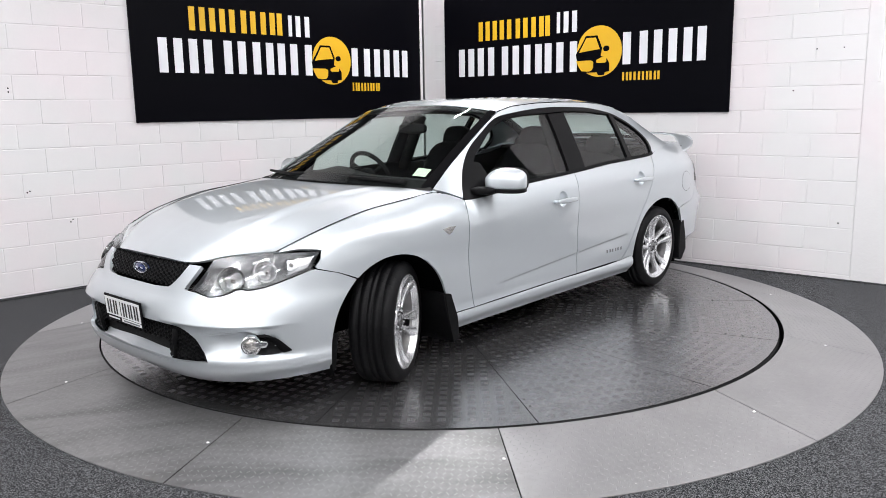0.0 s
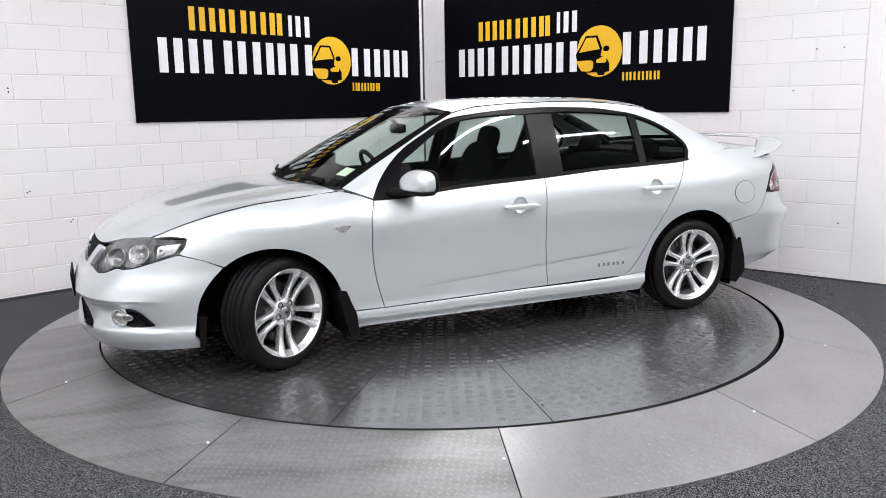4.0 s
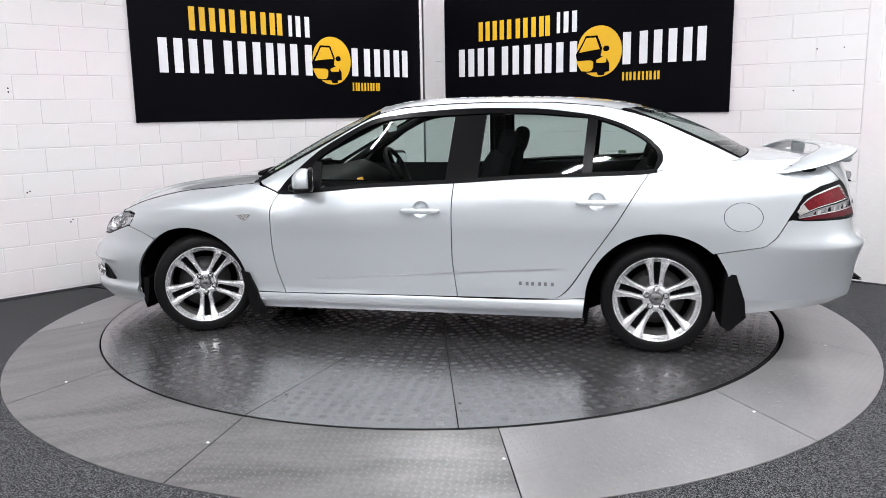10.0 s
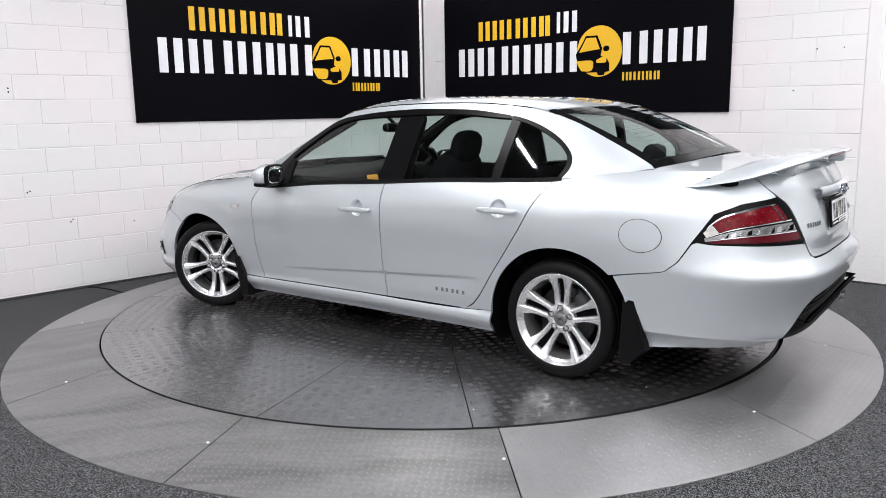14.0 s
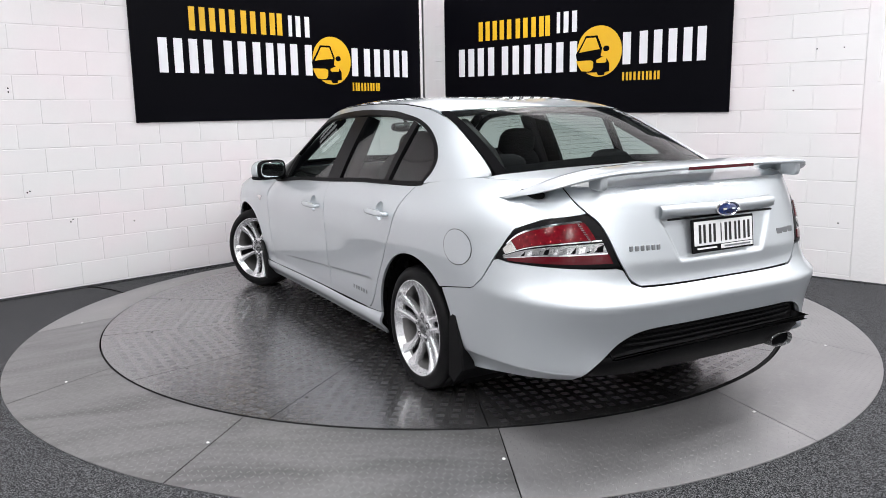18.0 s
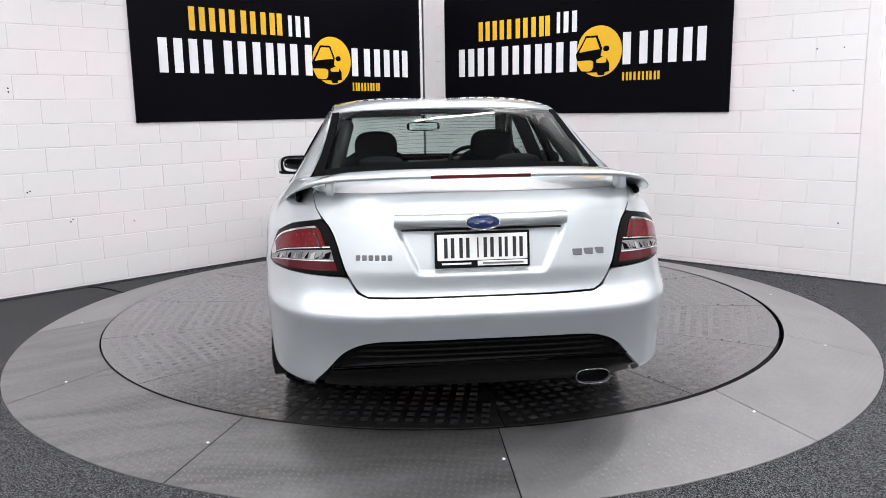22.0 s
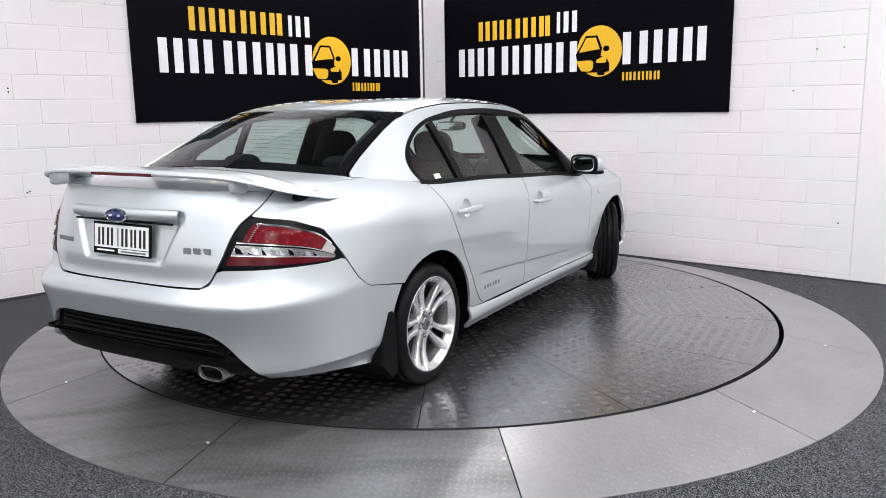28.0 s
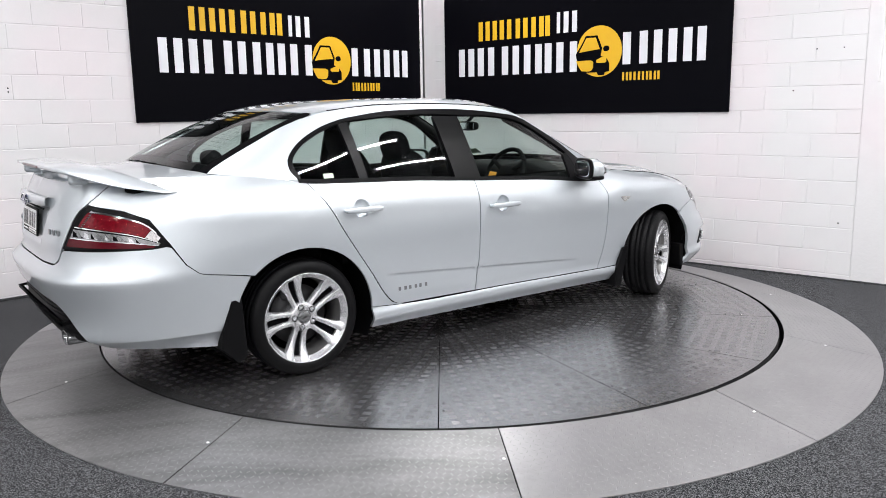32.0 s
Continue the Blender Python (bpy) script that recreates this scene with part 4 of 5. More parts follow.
def honeycomb(inside, s0, s1, z0, z1, cell, sy_all=True, depth=.012, back=-.012):
    """A mesh of hexagon walls laid on the nose; inside(s, z) says where."""
    pts, faces = [], []
    h = cell * .866
    for i in range(int((s1 - s0) / (cell * 1.5)) + 2):
        for j in range(int((z1 - z0) / (2 * h)) + 2):
            s = s0 + i * cell * 1.5
            z = z0 + j * 2 * h + (h if i % 2 else 0)
            if not inside(s, z):
                continue
            for sy in (1, -1):
                k = len(pts)
                for q in (.98, .74):
                    for a in range(6):
                        t = a * math.pi / 3
                        p = body(min(s + cell * q * math.cos(t), NOSE + .2), z + cell * q * math.sin(t))
                        for d in (back, back - depth):
                            pts.append((p[0] + d, p[1] * sy, p[2]))
                for a in range(6):
                    b = (a + 1) % 6
                    f = [(k + 2 * a, k + 2 * b, k + 12 + 2 * b, k + 12 + 2 * a), (k + 12 + 2 * a, k + 12 + 2 * b, k + 13 + 2 * b, k + 13 + 2 * a)]
                    faces += f if sy < 0 else [g[::-1] for g in f]
    return pts, faces


def nose_panel(bottom, top, lift, mat, name, parent, label, n=40, m=10):
    P = patch(bottom, top, [bottom[0], top[0]], [bottom[-1], top[-1]], n, m)
    P = np.concatenate([P[:-1], P[::-1] * (1, -1, 1)])
    return part(name, shell(P, 1, .01, lift), mat, parent, label)


def number_plate(car, name, m, w=.362, h=.124):
    p = part(name, box(-w / 2 - .006, w / 2 + .006, -.004, .006, -h / 2 - .006, h / 2 + .006, .003), BLACK, car, "black plate holder", False, m)
    part("plate_face", box(-w / 2 + .004, w / 2 - .004, .006, .008, -h / 2 + .024, h / 2 - .004, .001), PLATE, p, "white number plate", False)
    part("plate_strip", box(-w / 2 + .004, .02, .006, .008, -h / 2 + .002, -h / 2 + .021, .001), PLATE, p, "white strip under the number", False)
    x = -w / 2 + .022
    for i, c in enumerate((.040, .036, .040, .016, .040, .040)):
        part("bar", box(x, x + c * .34, .008, .0092, -h / 2 + .034, h / 2 - .018), INK, p, "", False)
        if c > .02:
            part("bar", box(x + c * .66, x + c, .008, .0092, -h / 2 + .034, h / 2 - .018), INK, p, "", False)
        x += c + .0195
    part("bar", box(.045, .16, .0062, .0085, -h / 2 + .008, -h / 2 + .015), PLATE, p, "", False)
    part("bar", box(-w / 2 + .02, 0, .008, .0088, -h / 2 + .008, -h / 2 + .015), GREY, p, "", False)
    return p


def facing(x, y, z, back=False):
    """A pose whose y points forwards (or backwards) and whose x points to the reader's right."""
    return pose(x, y, z, 0, 0, 90 if back else -90)


def front_details(car):
    gr = [(NOSE, .600), (2.62, .600), (2.524, .606), (2.478, .655), (2.444, .708)]
    top = [(NOSE, .716), (2.62, .716), (2.5, .713), (2.46, .711), (2.444, .709)]
    g = nose_panel(gr[::-1], top[::-1], -.045, DARK, "grille", car, "black grille")

    def in_grille(s, z):
        lim = np.interp(s, [2.444, 2.478, 2.524, 2.6, 3], [.708, .655, .606, .600, .600])
        return s > 2.45 and lim + .002 < z < .708
    part("mesh", honeycomb(in_grille, 2.44, NOSE, .60, .715, .0115), BLACK, g, "black honeycomb mesh")
    m = facing(2.372, 0, .656)
    b = part("badge", oval(.062, .026, .014), BADGE, car, "blue oval badge", True, m)
    part("badge_rim", oval_ring(.062, .026, .004, .004, .017), CHROME, b, "chrome rim")
    part("badge_mark", box(-.036, .036, .0195, .0205, -.004, .004, .0006), CHROME, b, "", False)
    # lower intake
    it = [(2.30, .288), (2.333, .33), (2.359, .386), (2.419, .43), (2.515, .444), (2.62, .444), (NOSE, .444)]
    ib = [(2.30, .282), (2.36, .276), (2.446, .271), (2.518, .268), (2.62, .268), (NOSE, .268)]
    g = nose_panel(ib, it, -.06, DARK, "lower_intake", car, "black lower air intake")

    def in_intake(s, z):
        if abs(body(s, z)[1]) < .34 and z < .35:
            return False
        return np.interp(s, [p[0] for p in ib], [p[1] for p in ib]) + .004 < z < np.interp(s, [p[0] for p in it], [p[1] for p in it]) - .006
    part("mesh", honeycomb(in_intake, 2.30, NOSE, .272, .445, .0125, True, .012, -.03), BLACK, g, "black honeycomb mesh")
    for sy in (1, -1):
        part("intake_bar", moved(box(-.016, .016, -.012, .012, -.075, .075, .006), mount(2.478, .348, sy) @ pose(0, -.03, 0, 0, -16 * sy, 0)), BLACK, g, "", True)
    # the shelf in the middle of the intake
    P = np.array([[(2.466 - .09 * v - .02 * u * u, .345 * u, .266 + .085 * v ** 1.2) for v in np.linspace(0, 1, 7)] for u in np.linspace(-1, 1, 21)])
    part("intake_shelf", grid(P, flip=True), PAINT, car, "silver shelf below the intake")
    number_plate(car, "front_plate", facing(2.488, 0, .452) @ pose(0, 0, 0, -4, 0, 0))
    for sy in (1, -1):
        # headlamp
        low, top = LAMP_LOW, LAMP_TOP
        P = patch(low, top, [low[0], top[0]], [low[-1], top[-1]], 40, 14)
        # the lens closes up to the front edge of the bonnet
        B = bonnet_points()[:, 0]
        B = B[(B[:, 1] > .3)]
        y = P[:, -1, 1]
        miss = np.stack([np.interp(y, B[:, 1], B[:, 0]) - P[:, -1, 0], 0 * y, np.interp(y, B[:, 1], B[:, 2]) - .003 - P[:, -1, 2]], 1) * (y < .712)[:, None]
        P = P + miss[:, None] * np.linspace(0, 1, 14)[None, :, None] ** 2
        N = np.cross(np.gradient(P, axis=0), np.gradient(P, axis=1))
        N *= np.sign((N * (P - (1.2, 0, P[..., 2].mean()))).sum(2, keepdims=True)) / np.maximum(np.linalg.norm(N, axis=2, keepdims=True), 1e-9)
        deep = .004 + .038 * (1 - np.linspace(0, 1, 14) ** 3)[None, :, None]
        h = part("headlamp", shell(P - N * deep, sy, .0), SMOKE, car, "dark smoked headlamp housing")
        part("lamp_edge", shell(np.concatenate([P[:, :1], P[:, :1] * .7 + P[:, 1:2] * .3], 1), sy, .03, .0015), GLOSS, h)
        for s, z, r, mat in ((2.245, .660, .058, LAMP), (2.115, .690, .050, ALLOY), (2.02, .715, .030, LAMP)):
            m = mount(s, z, sy)
            bowl = lathe([(-.052, .006), (-.048, r * .45), (-.034, r * .8), (-.016, r * .98), (-.012, r * 1.04), (-.016, r * 1.08)], 28)
            part("reflector", moved(bowl, m @ pose(0, 0, 0, 0, 0, 14 * sy)), mat, h, "bright reflector bowl")
            part("bulb", moved(lathe([(-.05, .012), (-.03, .014), (-.018, .010), (-.012, 0)], 16), m), CLEAR, h)
        Q = patch([(1.955, .692), (2.03, .668)], [(1.93, .748), (2.04, .752)], [(1.955, .692), (1.93, .748)], [(2.03, .668), (2.04, .752)], 8, 8)
        part("indicator", shell(Q, sy, .005, -.02), ALLOY, h, "clear ribbed indicator")
        Q = patch([(2.10, .632), (2.38, .61)], [(2.10, .75), (2.36, .708)], [(2.10, .632), (2.10, .75)], [(2.38, .61), (2.36, .708)], 14, 8)
        part("reflector_shell", shell(Q, sy, .005, -.034), LAMP, h, "bright ribbed reflector")
        le = part("lens", shell(P, sy, 0, .001), LENS, h, "clear lens")
        le.visible_shadow = False
        # fog lamp in its pocket
        Q = patch([(2.192, .366), (2.18, .336), (2.15, .314), (2.085, .308), (2.030, .318)], [(2.192, .370), (2.183, .394), (2.15, .408), (2.085, .390), (2.028, .322)],
                  [(2.192, .366), (2.192, .370)], [(2.030, .318), (2.028, .322)], 24, 10, nose)
        f = part("fog_lamp", shell(Q, sy, .014, .009), BLACK, car, "black fog lamp surround")
        m = mount(2.158, .364, sy) @ pose(0, -.008, 0)
        part("fog_ring", moved(lathe([(-.02, .046), (.010, .047), (.016, .043), (.012, .036), (-.01, .033)], 36), m), CHROME, f, "chrome ring")
        part("fog_lens", moved(lathe([(-.005, .035), (.004, .030), (.010, .016), (.012, 0)], 28), m), CLEAR, f, "clear round lens")
        part("fog_fin", moved(rounded(-.045 * sy, .004, .0, .03, .006, .018), m), CHROME, f, "chrome fin")
        # side repeater
        Q = patch([(1.140, .772), (1.09, .744), (1.05, .776)], [(1.146, .776), (1.09, .784), (1.035, .781)], [(1.140, .772), (1.146, .776)], [(1.05, .776), (1.035, .781)], 12, 5)
        part("repeater", shell(Q, sy, .004, .003), CLEAR, car, "small clear side indicator")
    # wipers and cowl
    n = 30
    u = np.linspace(-1, 1, n)
    a = np.stack([1.245 - .17 * np.abs(u) ** 2.2, .79 * u, .978 - .008 * u * u], 1)
    b = np.stack([1.14 - .12 * np.abs(u) ** 2.2, .73 * u, 1.003 - .01 * u * u], 1)
    t = np.linspace(0, 1, 5)[None, :, None]
    part("cowl", grid(a[:, None] * (1 - t) + b[:, None] * t, flip=False), BLACK, car, "black cowl panel below the windscreen")
    for y0, y1 in ((.62, .02), (-.05, -.66)):
        w = part("wiper", tube([(1.15 - .1 * abs(y0) ** 2, y0, 1.012), (1.18 - .1 * ((y0 + y1) / 2) ** 2, (y0 + y1) / 2, 1.022), (1.14 - .12 * y1 ** 2, y1, 1.026)], [.016, .012, .008], 8), BLACK, car, "black wiper")
    # black band round the edge of the screen, a service sticker
    P = screen_points(SCREEN_LOW, SCREEN_TOP, SCREEN_SIDE, .03)
    part("screen_band", shell(P[:, :3], 1, 0, -.004), BLACK, car, "black band along the foot of the windscreen")
    part("screen_band", shell(P[:, -2:], 1, 0, -.004), BLACK, car)
    part("screen_band", shell(P[:3], 1, 0, .003), DARK, car)
    part("screen_band", shell(P[-3:], 1, 0, .003), DARK, car)
    part("sticker", shell(P[52:56, 3:6], 1, 0, -.006), STICKER, car, "pale paper service sticker")


def rear_details(car):
    for sy in (1, -1):
        low, top = TAIL_LOW, TAIL_TOP
        P = patch(low, top, [low[0], top[0]], TAIL_IN, 44, 24)
        t = part("tail_lamp", shell(P, sy, .02, .001), GLOSS, car, "red and clear tail lamp in a black surround")
        for name, a, b, c, d, mat, label in (("upper_lens", .27, .91, .50, .84, RED, "red lens"), ("top_rim", .20, .90, .845, .885, CHROME, "bright upper rim"), ("side_lens", .13, .265, .50, .84, CLEAR, "clear outer lens"), ("lens_rim", .10, .95, .468, .49, CHROME, "bright divider"), ("middle_lens", .10, .95, .26, .435, LAMP, "clear reversing lens"), ("middle_rim", .10, .95, .237, .258, CHROME, "bright lower divider"), ("lower_lens", .13, .955, .07, .235, DEEP, "dark red lens")):
            u, v = np.linspace(a, b, 26), np.linspace(c, d, 8)
            U, V = np.meshgrid(u * 43, v * 23, indexing="ij")
            i, j = np.minimum(U.astype(int), 42), np.minimum(V.astype(int), 22)
            fu, fv = (U - i)[..., None], (V - j)[..., None]
            Q = P[i, j] * (1 - fu) * (1 - fv) + P[i + 1, j] * fu * (1 - fv) + P[i, j + 1] * (1 - fu) * fv + P[i + 1, j + 1] * fu * fv
            part(name, shell(Q, sy, .003, .0045), mat, t, label)
            if name == "middle_lens":
                for k in range(11):
                    a, b, c = Q[5 + k * 2 - 3 * (k % 2 > 0), 1], Q[min(7 + k * 2, 25), 6], Q[min(6 + k * 2, 25), 1]
                    out = np.array((b[0] + 1.2, b[1], 0)) * (.006 / math.hypot(b[0] + 1.2, b[1]))
                    part("facet", ([tuple((v + out) * (1, sy, 1)) for v in (a, c, b)], [(0, 1, 2) if sy > 0 else (2, 1, 0)]), (DARK, ALLOY, SMOKE)[k % 3], t, "", False)
            if name == "upper_lens":
                for k in range(14):
                    q = Q[3 + (k % 7) * 3, 5 if k < 7 else 1]
                    part("lamp_dot", rounded(q[0] - .002, (q[1] + .001) * sy, q[2], .004, .004, .004, 2, 8, 6), SPARK, t)
                for k in range(9):
                    q = Q[23, 0] * (1 - k / 8) + Q[23, -1] * k / 8
                    part("bright_rib", moved(box(-.012, .012, -.002, .004, -.002, .002), Matrix.Translation((q[0] - .004, q[1] * sy, q[2]))), CHROME, t, "", False)
    # fuel flap on the left flank only
    th = np.linspace(0, 2 * math.pi, 49)
    for sy, s0, z0 in ((1, -1.828, .803),):
        rows = [body(s0 + r * .081 * np.cos(th), z0 + r * .081 * np.sin(th)) for r in (.965, 1.0)]
        P = np.array(rows).transpose(1, 0, 2)
        part("fuel_flap_gap", shell(P, sy, 0, .0012), INK, car, "dark gap round the fuel flap")
        rows = [body(s0 + r * .078 * np.cos(th), z0 + r * .078 * np.sin(th)) for r in (.02, .5, 1.0)]
        part("fuel_flap", shell(np.array(rows).transpose(1, 0, 2), sy, .004, .0022), PAINT, car)
    # boot furniture
    n = 30
    u = np.linspace(-1, 1, n)
    rows = []
    for dx, z, k in ((.004, 1.012, .98), (-.020, 1.008, 1), (-.026, .99, 1), (-.020, .966, 1), (.006, .955, .98)):
        rows.append(np.stack([-2.548 + dx + .030 * u * u, .342 * u * k, np.full(n, z)], 1))
    part("boot_garnish", grid(np.array(rows), flip=True), PAINT, car, "raised silver bar over the plate")
    # black strip stands in for the shadow under the bar
    part("garnish_shade", box(-2.552, -2.54, -.315, .315, .949, .957, .003), BLACK, car)
    m = facing(-2.572, 0, .981, True)
    b = part("badge", oval(.064, .027, .008), BADGE, car, "blue oval badge", True, m)
    part("badge_rim", oval_ring(.064, .027, .004, .002, .012), CHROME, b, "chrome rim")
    part("badge_mark", box(-.036, .036, .0135, .0145, -.004, .004, .0006), CHROME, b, "", False)
    number_plate(car, "rear_plate", facing(-2.556, 0, .872, True) @ pose(0, 0, 0, 6, 0, 0), .362, .13)
    for y0, y1, z, k in ((.495, .347, .847, 6), (-.36, -.50, .847, 3)):
        w = (y0 - y1) / k
        for i in range(k):
            ya, yb = y0 - i * w - .003, y0 - (i + 1) * w + .004
            c = body(along(-2.5, abs(ya + yb) / 2), z)
            part("letter_bar", moved(box(-.004, .003, -abs(ya - yb) / 2, abs(ya - yb) / 2, -.011 if k == 6 else -.013, .011 if k == 6 else .013, .002), pose(c[0] - .002, (ya + yb) / 2, z, 0, 6, 0)), GREY, car, "", False)
    # diffuser slats and lower valance
    for z, r in ((.50, .47), (.475, .50), (.45, .515)):
        yy = np.linspace(-r, r, 30)
        line = [body(along(-2.5, abs(y)), z) for y in yy]
        part("slat", tube([(p[0] + .022, y, z) for p, y in zip(line, yy)], .007, 6), BLACK, car)
    rows = []
    for k, dx in ((1, .012), (.93, 0), (.62, 0), (.18, .012), (.03, .04), (0, .2)):
        row = []
        for u in np.linspace(-1, 1, 49):
            # its ends run into the bumper's lower edge
            a = abs(u)
            low, high = .288 + .012 * a ** 3, .435 - .037 * a ** 5
            y, z, x = a * (.640 - .040 * k * k), low + (high - low) * k, -2.5
            for i in range(3):
                x = float(body(along(x, y), z)[0])
            row.append((x + .022 - .004 * (1 - a ** 4) + dx, math.copysign(y, u), z))
        rows.append(row)
    part("valance", grid(np.array(rows), flip=True), BLACK, car, "black lower rear valance")
    # exhaust tip
    n = 36
    t = np.linspace(0, 2 * math.pi, n, endpoint=False)

    def ring(x, a, b):
        c, s = np.cos(t), np.sin(t)
        return np.stack([np.full(n, x), -.461 + a * np.sign(c) * np.abs(c) ** .6, .322 + b * np.sign(s) * np.abs(s) ** .8], 1)
    part("exhaust_tip", grid(np.array([ring(-2.30, .07, .032), ring(-2.53, .072, .033), ring(-2.536, .071, .032), ring(-2.533, .0675, .0285), ring(-2.42, .064, .026)]), closed=True), SMOKE, car, "grey metal oval exhaust tip")
    part("exhaust_hole", (ring(-2.515, .067, .028), [tuple(range(n))]), DARK, car, "", False)
    part("exhaust_pipe", tube([(-2.43, -.461, .333), (-2.1, -.461, .30), (-1.7, -.40, .24)], .05, 12), DARK, car, "dark exhaust box")
    # spoiler
    y = np.linspace(-.795, .795, 65)
    a = np.abs(y)
    lead = curve([(0, -2.335), (.45, -2.325), (.57, -2.285), (.65, -2.20), (.72, -2.10), (.77, -2.035), (.795, -2.03)])(a)
    trail = curve([(0, -2.535), (.4, -2.53), (.58, -2.50), (.66, -2.455), (.72, -2.38), (.77, -2.25), (.795, -2.09)])(a)
    zl = curve([(0, 1.168), (.45, 1.163), (.57, 1.148), (.65, 1.112), (.72, 1.068), (.77, 1.040), (.795, 1.034)])(a)
    zt = curve([(0, 1.165), (.45, 1.160), (.58, 1.152), (.66, 1.135), (.72, 1.105), (.77, 1.066), (.795, 1.036)])(a)
    rows = []
    for c, h in ((0, 0), (.08, .007), (.35, .011), (.7, .008), (.97, .004), (1, 0), (1, -.012), (.96, -.014), (.6, -.012), (.25, -.009), (.05, -.004)):
        x = lead + (trail - lead) * c
        z = zl + (zt - zl) * c ** .85 + h * np.clip((.80 - a) / .14, .22, 1)
        rows.append(np.stack([x, y, z], 1))
    pts, f = grid(np.array(rows).transpose(1, 0, 2), closed=True)
    k = 11
    sp = part("spoiler", (pts, f + [tuple(range(k))[::-1], tuple(range(len(pts) - k, len(pts)))]), PAINT, car, "silver rear spoiler")
    for sy in (1, -1):
        part("spoiler_foot", rounded(-2.43, sy * .585, 1.118, .045, .018, .036, 4.5), PAINT, sp)
        part("spoiler_foot", rounded(-2.17, sy * .725, 1.055, .09, .014, .020), BLACK, sp)
    yy = np.linspace(-.195, .195, 12)
    part("brake_light", join(*[box(-2.5385, -2.531, p, q, 1.1485, 1.162) for p, q in zip(yy[:-1], yy[1:])]), DEEP, sp, "dark red high brake light", False)
    # rear screen band
    P = screen_points(BACK_TOP, BACK_LOW, BACK_SIDE, .025)
    for Q, low in ((P[:, :3], -.004), (P[:, -3:], -.004), (P[:3], .003), (P[-3:], .003)):
        part("screen_band", shell(Q, 1, 0, low), DARK, car)


def glass_details(car):
    """Heater wires in the rear window, a small notice on the right quarter window."""
    P = screen_points(BACK_TOP, BACK_LOW, BACK_SIDE, .025)
    for j in np.linspace(3.5, 19.5, 13):
        a = int(j)
        row = P[6:-6, a] * (1 - j + a) + P[6:-6, a + 1] * (j - a) - np.array((0, 0, .005))
        part("heater_wire", tube([tuple(p) for p in row[::3]], .0006, 4, False), TRIM, car)
    Q = np.array([[cabin(x, z) * (1, -1, 1) for z in (1.052, 1.064, 1.077)] for x in (-1.19, -1.22, -1.25)])
    part("sticker", grid(Q + (0, .006, 0)), STICKER, car, "small pale notice on the side window", False)


